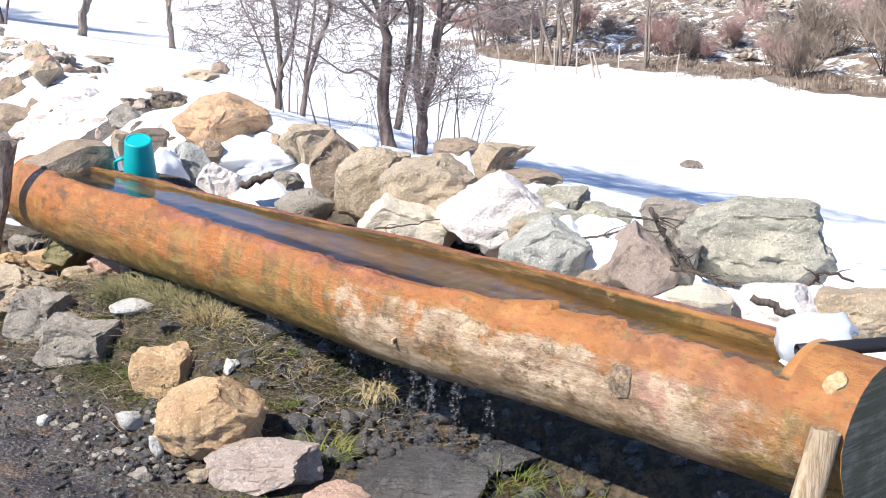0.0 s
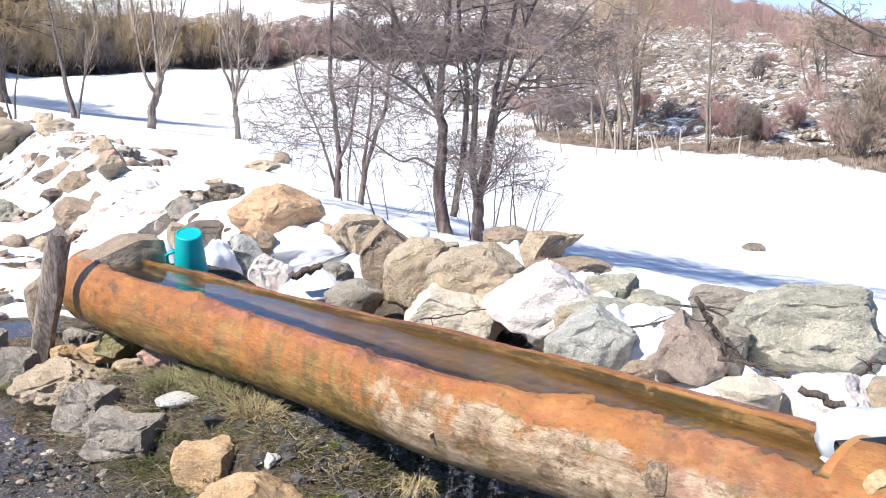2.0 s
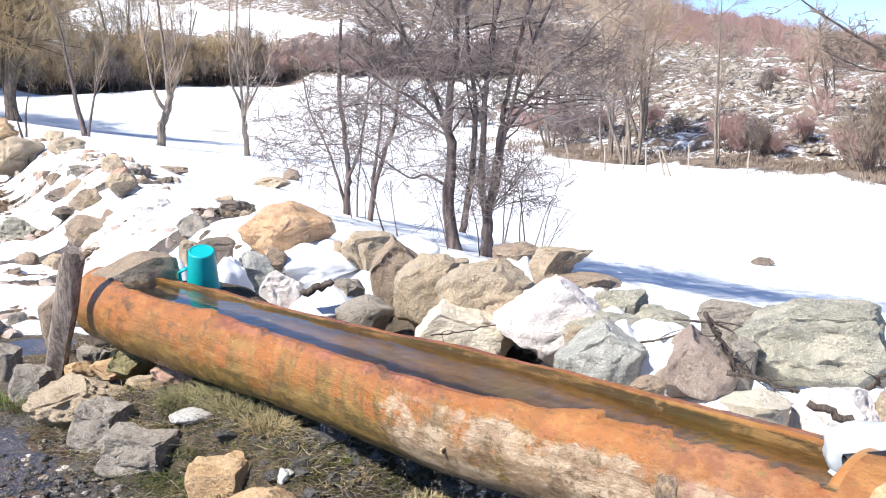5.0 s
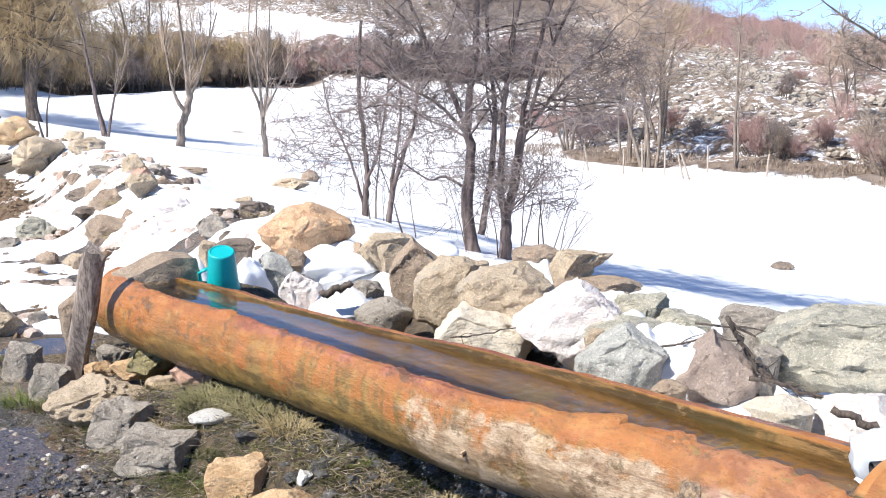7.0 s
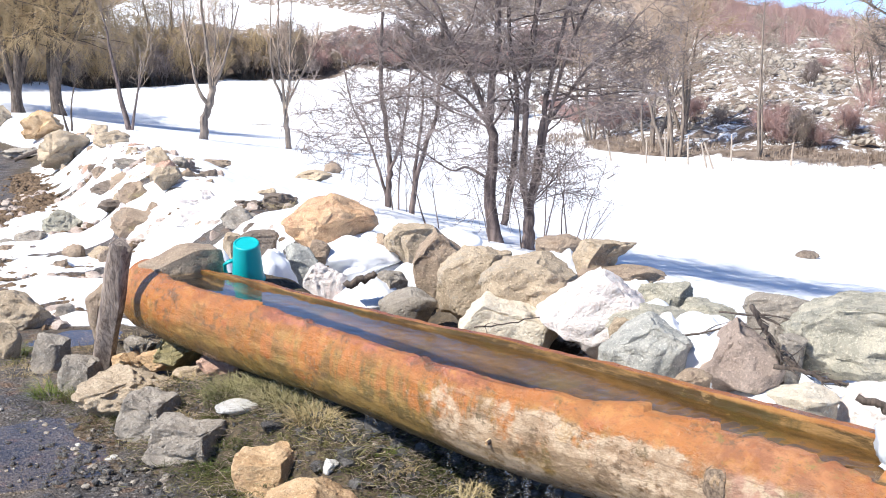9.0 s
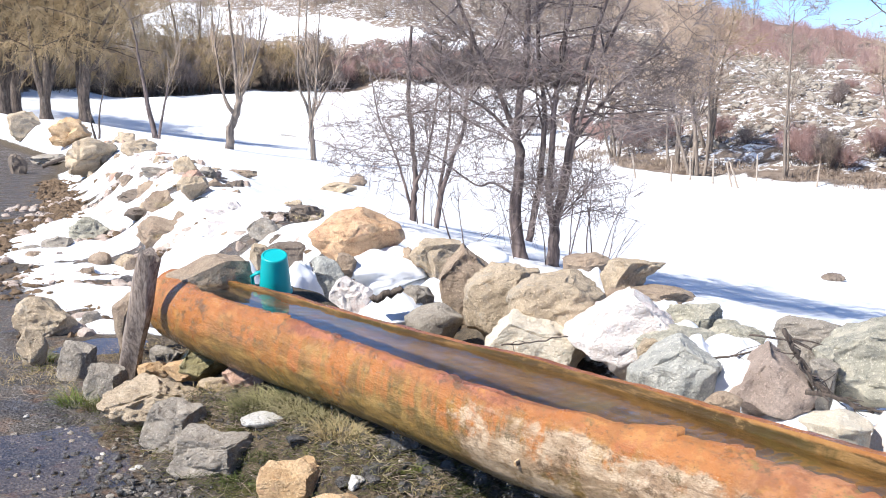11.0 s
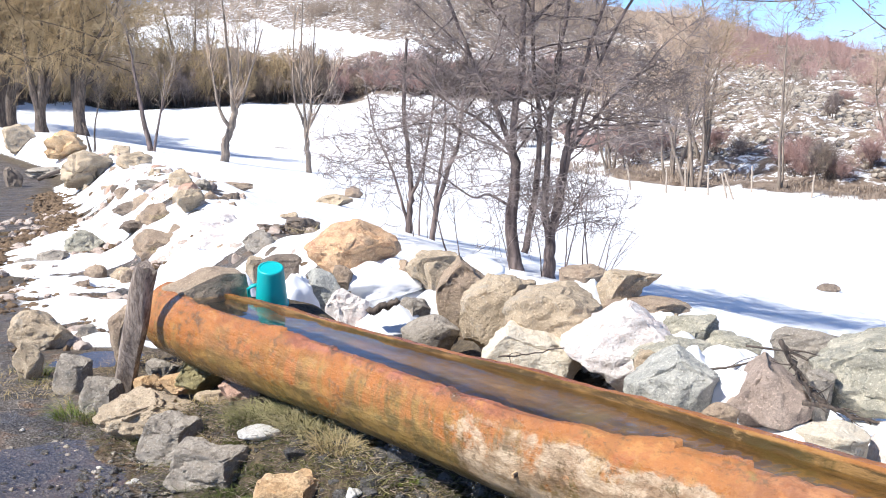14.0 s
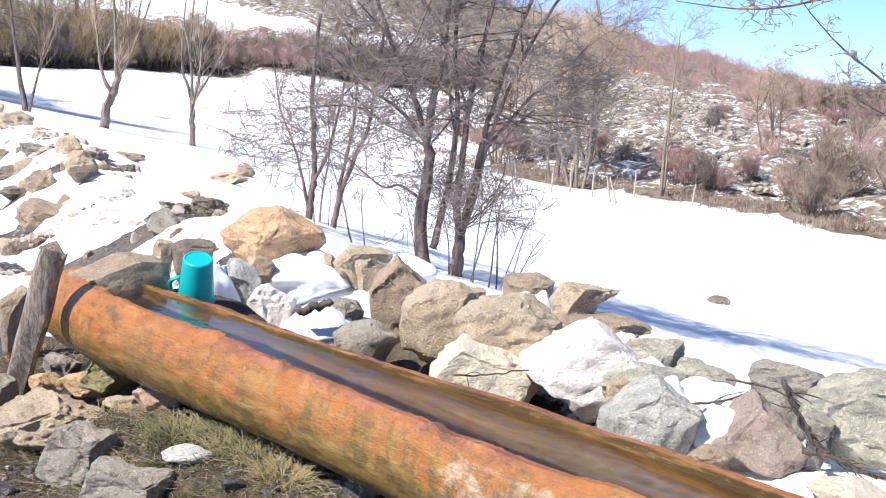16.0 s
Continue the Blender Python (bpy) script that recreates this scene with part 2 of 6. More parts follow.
    red = g.math("MULTIPLY", g.ramp(edge, 0.575, 0.60), g.math("MULTIPLY", g.ramp(x, 1.3, 1.9), g.ramp(x, 3.7, 3.2)))
    c = g.mix(g.math("MULTIPLY", red, g.ramp(worn, 0.45, 0.53, 0.1, 0.85)), c, g.mix(g.ramp(spots, 0.44, 0.56), (0.20, 0.066, 0.036), (0.36, 0.125, 0.075)))
    # mossy and sooty blotches; shade of the wet underside painted in as darker colour
    c = g.mix(g.ramp(g.noise(7.5, 9, 0.8, co=g.scaled(0.9, 1.2, 1.2)), 0.56, 0.62, 0, 0.8), c, g.mix(g.ramp(soft, 0.45, 0.55), (0.105, 0.070, 0.026), (0.20, 0.155, 0.045)))
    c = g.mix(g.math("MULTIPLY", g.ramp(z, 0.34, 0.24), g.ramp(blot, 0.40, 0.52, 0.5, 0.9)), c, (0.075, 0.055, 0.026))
    # grime, splits and grain
    c = g.mix(g.ramp(g.noise(5.2, 9, 0.8, co=g.scaled(0.8, 1.3, 1.3)), 0.54, 0.60, 0, 0.8), c, (0.120, 0.070, 0.034))
    c = g.mix(g.ramp(fibre, 0.60, 0.68, 0, 0.45), c, (0.15, 0.080, 0.035))
    c = g.mix(g.ramp(fine, 0.54, 0.64, 0, 0.6), c, (0.12, 0.066, 0.031))
    n = g.bump(g.math("ADD", g.math("MULTIPLY", blot, 0.9), g.math("MULTIPLY", fibre, 0.4)), 0.020, 0.8)
    n = g.bump(fine, 0.006, 0.9, n)
    return g.done(c, g.ramp(blot, 0.40, 0.60, 0.24, 0.60), n)


def hollow_material():
    """Soaked wood: dark and slimy below the water line, orange at the rim."""
    g = Graph("wet_hollow_wood")
    f = g.noise(4, 8, 0.72, co=g.scaled(0.6, 6, 5), warp=0.2)
    patch = g.noise(2.6, 7, 0.7, warp=0.5)
    c = g.mix(g.ramp(f, 0.36, 0.64), (0.050, 0.030, 0.011), (0.135, 0.078, 0.026))
    c = g.mix(g.ramp(patch, 0.5, 0.62, 0, 0.7), c, (0.085, 0.068, 0.020))
    side = g.mix(g.ramp(f, 0.48, 0.62), (0.085, 0.050, 0.017), (0.29, 0.165, 0.060))
    side = g.mix(g.ramp(patch, 0.46, 0.58, 0, 0.8), side, (0.080, 0.060, 0.020))
    side = g.mix(g.ramp(g.noise(22, 8, 0.78, co=g.scaled(0.5, 1, 1)), 0.56, 0.66, 0, 0.8), side, (0.40, 0.26, 0.12))
    c = g.mix(g.ramp(g.axis(2), 0.590, 0.615, 0, 0.9), c, side)
    rim = g.math("SUBTRACT", g.axis(2), g.math("MULTIPLY", g.ramp(g.axis(0), 1.4, 4.3), 0.020))
    rim = g.math("ADD", rim, g.math("MULTIPLY", g.math("SUBTRACT", patch, 0.5), 0.05))
    c = g.mix(g.ramp(rim, 0.618, 0.632, 0, 0.85), c, g.mix(g.ramp(patch, 0.4, 0.6), (0.42, 0.165, 0.05), (0.50, 0.26, 0.09)))
    return g.done(c, 0.33, g.bump(f, 0.010, 0.7))


def wood_material(name, light, dark, rough=0.85):
    g = Graph(name)
    f = g.noise(12, 8, 0.7, co=g.scaled(5, 5, 0.35), warp=0.4)
    c = g.mix(g.ramp(f, 0.34, 0.64), dark, light)
    c = g.mix(g.ramp(g.noise(3, 5, 0.7), 0.5, 0.7, 0, 0.6), c, tuple(v * 0.55 for v in dark))
    return g.done(c, rough, g.bump(f, 0.012, 0.9))


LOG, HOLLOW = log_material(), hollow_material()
STAKE_GREY = wood_material("weathered_stake", (0.43, 0.35, 0.29), (0.135, 0.10, 0.082))
STAKE_PALE = wood_material("pale_stake", (0.62, 0.47, 0.31), (0.36, 0.24, 0.14))
KNOT_WOOD = wood_material("knot_wood", (0.34, 0.25, 0.17), (0.10, 0.068, 0.045))


def end_grain_material():
    """The sawn end of the log, greyed and greenish, with saw marks."""
    g = Graph("end_grain")
    saw = g.noise(9, 6, 0.7, co=g.scaled(1, 0.5, 7.0), warp=0.5)
    c = g.mix(g.ramp(saw, 0.36, 0.64), (0.16, 0.14, 0.085), (0.42, 0.37, 0.26))
    c = g.mix(g.ramp(g.noise(4, 6, 0.7), 0.45, 0.62, 0, 0.7), c, (0.15, 0.14, 0.06))
    c = g.mix(g.ramp(g.noise(60, 5, 0.75), 0.56, 0.68, 0, 0.5), c, (0.08, 0.07, 0.05))
    return g.done(c, 0.85, g.bump(saw, 0.01, 0.9))


END_GRAIN = end_grain_material()
POST_WOOD = wood_material("post_wood", (0.52, 0.44, 0.36), (0.30, 0.24, 0.19))
CUT_WOOD = wood_material("cut_wood", (0.70, 0.50, 0.30), (0.46, 0.27, 0.12))
DEAD_WOOD = wood_material("dead_wood", (0.15, 0.115, 0.092), (0.055, 0.042, 0.035))


def water_material(name, tint, ripple=14.0, depth=0.004):
    g = Graph(name)
    n = g.bump(g.noise(ripple, 3, 0.5, co=g.scaled(1, 2.2, 1)), depth, 0.5)
    n = g.bump(g.noise(ripple * 3.5, 3, 0.6, co=g.scaled(1, 1.6, 1)), depth * 0.15, 0.5, n)
    return g.done(tint, 0.03, n, Transmission_Weight=1.0, IOR=1.33)


WATER = water_material("trough_water", (0.80, 0.68, 0.50), 5, 0.0035)
PUDDLE = water_material("puddle_water", (0.48, 0.40, 0.32), 7, 0.0015)
DROPS = water_material("falling_water", (0.97, 0.98, 1.0), 30, 0.002)


def plain(name, color, rough=0.5, **more):
    g = Graph(name)
    c = g.mix(g.ramp(g.noise(7, 5, 0.6), 0.35, 0.7, 0, 0.5), color, tuple(v * 0.82 for v in color))
    return g.done(c, rough, g.bump(g.noise(45, 4), 0.002, 0.3), **more)


TURQUOISE = plain("turquoise_plastic", (0.006, 0.42, 0.43), 0.36)
MILKY = plain("milky_plastic", (0.84, 0.87, 0.90), 0.30, Transmission_Weight=0.35, Subsurface_Weight=0.4, Subsurface_Radius=(0.05, 0.05, 0.05))
BLACK_PIPE = plain("black_pipe", (0.016, 0.016, 0.018), 0.55)
GRASS_GREEN = twig_material("green_grass", (0.085, 0.125, 0.02), (0.20, 0.22, 0.045))
GRASS_DRY = twig_material("dry_grass", (0.30, 0.22, 0.10), (0.46, 0.37, 0.20))
GRASS_MIXED = twig_material("olive_grass", (0.13, 0.125, 0.035), (0.33, 0.27, 0.12))
GRASS_PALE = twig_material("pale_grass", (0.22, 0.19, 0.085), (0.50, 0.43, 0.25))
GRASS_OLIVE = twig_material("fresh_grass", (0.105, 0.110, 0.035), (0.30, 0.265, 0.125))
MOSS = twig_material("moss", (0.060, 0.066, 0.016), (0.16, 0.14, 0.042))
SNOW_LUMP = plain("snow", (0.85, 0.86, 0.88), 0.6)

# ---- shared builders ----


def part(name, bm, material, parent=None, label=""):
    """A bmesh or a (vertices, faces) pair as one mesh object, under parent."""
    me = bpy.data.meshes.new(name)
    if isinstance(bm, tuple):
        me.from_pydata(bm[0], [], bm[1])
    else:
        bm.to_mesh(me)
        bm.free()
    me.materials.append(material)
    ob = new(name, me)
    if parent is not None:
        ob.parent = parent
    return tagged(ob, label)


def smooth(ob, angle=None):
    ob.data.shade_smooth()
    if angle:
        ob.data.set_sharp_from_angle(angle=radians(angle))
    return ob


def thing(name, m, label, category, group=""):
    ob = new(name)
    ob.empty_display_size = 0.1
    ob.matrix_world = m
    return tagged(ob, label, category, group)


def tube(verts, faces, pts, radii, sides=6, cap=False):
    """A tapered tube through pts, added to the lists."""
    start, n = len(verts), len(pts)
    ref = Vector((0.3, 0.2, 0.93))
    for i, p in enumerate(pts):
        way = (pts[min(i + 1, n - 1)] - pts[max(i - 1, 0)]).normalized()
        a = way.cross(ref)
        a = a.normalized() if a.length > 0.05 else way.orthogonal().normalized()
        b = way.cross(a)
        for k in range(sides):
            q = 2 * math.pi * k / sides
            verts.append(p + (a * math.cos(q) + b * math.sin(q)) * radii[i])
    for i in range(n - 1):
        for k in range(sides):
            p, q = start + i * sides, start + (i + 1) * sides
            faces.append((p + k, p + (k + 1) % sides, q + (k + 1) % sides, q + k))
    if cap:
        faces.append(tuple(start + (n - 1) * sides + k for k in range(sides)))
        faces.append(tuple(start + k for k in reversed(range(sides))))


def wander(p, way, length, r0, r1, steps, rng, bend=0.25, lift=0.0):
    """A crooked line from p, with its radii."""
    pts, radii = [p.copy()], [r0]
    d = way.normalized()
    for i in range(steps):
        d = (d + Vector((rng.uniform(-1, 1), rng.uniform(-1, 1), rng.uniform(-1, 1) + lift)) * bend).normalized()
        p = p + d * (length / steps)
        pts.append(p.copy())
        radii.append(r0 + (r1 - r0) * (i + 1) / steps)
    return pts, radii


def sprout(wood, twigs, pts, radii, level, rng, spec, fine=0.003, start=0.22):
    """Side branches along a line, down to the finest twigs. spec: per level, (count, length, spread, lift, bend)."""
    count, length, spread, lift, bend = spec[level]
    n = len(pts) - 1
    last = level == len(spec) - 1
    for _ in range(count):
        f = rng.uniform(start, 1.0) ** (0.8 if start < 0.25 else 1.0) * n
        i = min(int(f), n - 1)
        p = pts[i].lerp(pts[i + 1], f - i)
        r = radii[i] + (radii[i + 1] - radii[i]) * (f - i)
        along = (pts[i + 1] - pts[i]).normalized()
        side = Vector((rng.gauss(0, 1), rng.gauss(0, 1), rng.gauss(0, 0.6))).normalized()
        way = along * (1 - spread) + side * spread + Vector((0, 0, lift))
        l = length * rng.uniform(0.55, 1.25) * (1.15 - 0.5 * f / n)
        r0 = max(fine * 1.5, min(r * 0.62, l * 0.0115)) if not last else fine
        q, s = wander(p, way, l, r0, r0 * (0.4 if not last else 0.3), 2 if last else 4, rng, bend, lift * 0.5)
        buf = wood if r0 > max(0.011, fine * 2.2) else twigs
        tube(buf[0], buf[1], q, s, 5 if buf is wood else 3)
        if not last:
            sprout(wood, twigs, q, s, level + 1, rng, spec, fine)


def tree(name, m, stems, spec, seed, bark, twig, label, category="tree", group="", fine=0.003, lift=0.3):
    """A bare tree: stems are (foot x, foot y, lean x, lean y, height, radius) from its base."""
    rng = random.Random(seed)
    wood, twigs, stems_ = ([], []), ([], []), []
    boles = []
    for fx, fy, lx, ly, tall, r, *up in stems:
        foot = Vector((fx, fy, -0.15))
        if up:
            foot = min(boles, key=lambda p: abs(p.z - up[0]) + 0.8 * math.hypot(p.x - fx, p.y - fy)).copy()
        if not group:
            wood = ([], [])
        stems_.append((wood, "limb" if up else "trunk"))
        stub = tall < 1.2 and name == "tree"
        pts, radii = wander(foot, Vector((lx, ly, 1)), tall, r, r * (0.7 if stub else 0.18), 12, rng, 0.10, lift)
        radii[0] *= 1.0 if up else 1.35
        if not up:
            boles += pts
        tube(wood[0], wood[1], pts, radii, 9)
        if not stub:
            sprout(wood, twigs, pts, radii, 0, rng, spec, fine)
    t = thing(name, m, label, category, group)
    for wood, kind in (stems_[:1] if group else stems_):
        smooth(part(kind, wood, bark, t))
    part("crown", twigs, twig, t, "bare leafless twigs")
    return t


def limbed(m, lines, spec, seed, bark, twig, label, fine=0.0038, category="tree", name="tree"):
    """A bare tree of given habit. lines: (kind, foot radius, tip radius, where twigs begin, bends); a bend is (x, z) in metres."""
    rng = random.Random(seed)
    t = thing(name, m, label, category)
    twigs = ([], [])
    for kind, r0, r1, start, bends in lines:
        wood = ([], [])
        depth = rng.uniform(-0.25, 0.25)
        P = [Vector((x, depth * max(0.0, z - bends[0][1]) * 0.5, z)) for x, z in bends]
        pts = []
        for i in range(len(P) - 1):
            a, b, c, d = P[max(i - 1, 0)], P[i], P[i + 1], P[min(i + 2, len(P) - 1)]
            for k in range(5):
                q = k / 5
                p = 0.5 * (2 * b + (c - a) * q + (2 * a - 5 * b + 4 * c - d) * q * q + (3 * b - a - 3 * c + d) * q ** 3)
                pts.append(p + Vector((rng.gauss(0, 1), rng.gauss(0, 1), 0)) * r0 * 0.12)
        pts.append(P[-1])
        n = len(pts) - 1
        radii = [(r0 + (r1 - r0) * (i / n) ** 0.8) * (1 + rng.gauss(0, 0.04)) for i in range(n + 1)]
        if kind == "trunk":
            radii[0] *= 1.5
            radii[1] *= 1.15
        tube(wood[0], wood[1], pts, radii, 9)
        sprout(wood, twigs, pts, radii, 0, rng, spec, fine, start)
        smooth(part(kind, wood, bark, t))
    part("crown", twigs, twig, t, "bare leafless twigs")
    return t


def rock(name, x, y, z, w, d, h, yaw, seed, kind, label, root=0.0, form=(), rugged=1.0):
    """A weathered rock of width w, depth d and height h that stands on z: a ball worn flat on some sides and roughened."""
    rng = random.Random(seed)
    bm = bmesh.new()
    big = w > 0.16
    bmesh.ops.create_icosphere(bm, subdivisions=5 if w > 0.3 and y < 10 else (4 if big else 3), radius=1.0)
    if y > 10:
        rugged *= 1.7
    planes = []
    for _ in range(3 if form else 9):
        a = Vector((rng.gauss(0, 1), rng.gauss(0, 1), rng.gauss(0, 0.8))).normalized()
        planes.append((a, rng.uniform(0.5, 0.8) + (0.15 if form else 0)))
    top, face = rng.uniform(0.62, 0.85), rng.uniform(0.6, 0.8)
    if form:
        planes += [(Vector(f[:3]).normalized(), f[3]) for f in form]
    else:
        planes.append((Vector((rng.uniform(-0.3, 0.3), rng.uniform(-0.3, 0.3), 1)).normalized(), top))
        planes.append((Vector((rng.uniform(-0.4, 0.4), -1, rng.uniform(0, 0.5))).normalized(), face))
    off = Vector((seed * 3.7, seed * 1.3, seed * 0.7))
    for v in bm.verts:
        p = v.co.copy()
        for a, k in planes:
            over = p.dot(a) - k
            if over > 0:
                p -= a * over
        dirn = v.co.normalized()
        p += dirn * (noise.noise(dirn * 1.6 + off) * 0.14 + noise.noise(dirn * 4.2 + off) * 0.075 * rugged
                     + noise.noise(dirn * 10 + off) * 0.036 * rugged + (noise.noise(dirn * 24 + off) * 0.018 * rugged if big else 0))
        v.co = p
    lo = [min(v.co[i] for v in bm.verts) for i in range(3)]
    hi = [max(v.co[i] for v in bm.verts) for i in range(3)]
    for v in bm.verts:
        v.co = Vector(((v.co.x - (lo[0] + hi[0]) / 2) / (hi[0] - lo[0]) * w,
                       (v.co.y - (lo[1] + hi[1]) / 2) / (hi[1] - lo[1]) * d, (v.co.z - lo[2]) / (hi[2] - lo[2]) * h))
        # the foot goes on down to what it stands on
        if v.co.z < 0.4 * h:
            v.co.z -= root * (1 - v.co.z / (0.4 * h))
    ob = smooth(part(name, bm, ROCK[kind]), 42)
    ob.matrix_world = pose(x, y, z, 0, 0, yaw)
    group = {"boulder": "boulders of the bank", "stone": "stones about the trough", "pebble": "pebbles in the mud"}[name]
    return tagged(ob, label, "pebble" if name == "pebble" else "rock", group)


# ---- the land ----
def sstep(a, b, x):
    t = np.clip((x - a) / (b - a), 0.0, 1.0)
    return t * t * (3 - 2 * t)


def bank(x, y):
    """Coordinates across (w, towards the field) and along (v) the bank of stones."""
    rx, ry = x - 0.3, y - 6.6
    return 0.83 * rx + 0.55 * ry, -0.55 * rx + 0.83 * ry


def height(x, y):
    """The lie of the land: road, bank of stones, falling field, hillside."""
    u, v = bank(x, y)
    v = np.clip(v, -12.0, 260.0)
    w = u - 0.12 * np.clip(v - 8, 0.0, 27.0)
    far = u - 0.12 * np.clip(v - 8, 0.0, 27.0) * sstep(38, 18, v)
    road = -0.03 - 0.012 * np.clip(v, 0.0, 40.0)
    road = road - 0.10 * sstep(4.6, 3.2, y) * sstep(-1.2, 0.2, x)
    field = 0.26 + 0.035 * np.minimum(v, 45) + 0.015 * np.maximum(v - 45, 0) - 5.2 * (1 - np.exp(-np.maximum(far, 0.0) / 17))
    field = field - 0.5 * sstep(11, 22, v) * (1 - sstep(0.5, 4.5, w))
    field = field + 0.06 * sstep(6, 2, v) * (1 - sstep(0.2, 2.2, w))
    lo = -1.5 + 0.75 * sstep(3.5, 1.5, v)
    z = road + (field - road) * sstep(lo, lo + 1.35, w)
    # fill of earth and snow behind the trough
    sx, nn = (x + 2.366) * 0.683 - (y - 6.627) * 0.730, (x + 2.366) * 0.730 + (y - 6.627) * 0.683
    mask = sstep(0.10, 0.36, nn) * sstep(-0.5, 0.1, sx) * sstep(6.2, 5.0, sx) * sstep(2.6, 1.6, nn)
    z = z + np.maximum(0.50 * sstep(1.7, 0.5, sx) * sstep(1.1, 0.6, nn) + 0.04 - z, 0) * mask
    # terrace of earth between the edging stones and the log
    z = z + 0.18 * sstep(0.35, 1.15, sx) * sstep(3.3, 2.3, sx) * sstep(-0.60, -0.34, nn) * sstep(0.55, 0.25, nn)
    fall = 1 - 0.26 * sstep(0.10, 0.34, x / np.maximum(y, 1.0)) * sstep(60, 110, u)
    z = z + 25 * fall * (1 - np.exp(-np.maximum(0.0, u - 39) / 150))
    way = x / np.maximum(y, 1.0)
    z = z + 0.15 * np.maximum(0.0, y - 85) * np.interp(way, (-0.30, -0.17, -0.07, 0.03, 0.08, 0.125, 0.17, 0.22, 0.27, 0.32), (1.0, 0.95, 0.72, 0.50, 0.38, 0.25, 0.18, 0.14, 0.02, 0.0)) * np.maximum(sstep(85, 130, y), sstep(0.0, -0.12, way))
    # mound of loose stones beyond the stream
    z = z + np.interp(way, (0.07, 0.12, 0.17, 0.22, 0.27, 0.33), (0.0, 1.9, 1.3, 0.5, -0.1, -0.8)) * sstep(45, 62, u) * sstep(84, 66, u)
    r = np.hypot(x, y)
    return z - 0.3 * np.maximum(0.0, r - 235) * sstep(235, 330, r)



def wood_edge(x):
    """How far off the woods behind the field begin."""
    return 116.0 - 0.028 * np.maximum(0.0, -19.0 - x) ** 2


def cover(x, y, z):
    """How much snow, litter and far hillside there is."""
    u, v = bank(x, y)
    w = u - 0.12 * np.clip(v - 8, 0, 27)
    edge = -0.15 - 2.45 * sstep(1.4, 3.6, v) + 1.05 * sstep(9, 15, v)
    edge = np.where(v > 26, -1.2, edge)
    edge = edge + sstep(0.0, -3.0, v) * (0.5 * np.sin(v * 0.9) + 0.3 * np.sin(v * 2.3 + 1) + 0.15 * np.sin(v * 5.1))
    snow = sstep(-0.45, 0.45, w - edge)
    u = u - 1.8 * sstep(0.15, 0.27, x / np.maximum(y, 1.0))      # the snow reaches further to the south-east
    far = np.maximum(sstep(38, 41, u) * sstep(0.012, 0.040, x / np.maximum(y, 1.0)), sstep(-2.5, 1.0, y - wood_edge(x)))
    low, high = 137.0 + 0.65 * (-16.8 - x), 145.0 + 1.05 * (-17.7 - x)
    meadow = sstep(-2.0, 1.0, y - low) * sstep(2.0, -1.0, y - np.maximum(high, 144)) * sstep(-1.0, -9.0, x) * sstep(-75, -68, x)
    hill_snow = 0.435 - 0.13 * sstep(88, 108, u) - 0.40 * sstep(38.5, 39.5, u) * sstep(43.0, 41, u) - 0.30 * sstep(0.0, 4.0, y - wood_edge(x)) * sstep(0, -10, x) * sstep(136, 130, y)
    snow = snow * (1 - far) + far * np.maximum(hill_snow, meadow * 1.6)
    litter = sstep(-2.9, -2.3, w) * (1 - snow) * sstep(7, 3, v) * sstep(-6.5, -3.5, v) + sstep(0.6, 0.2, np.abs(w - edge)) * sstep(6, 9, v)
    return np.clip(snow, 0, 1), np.clip(litter, 0, 1), far


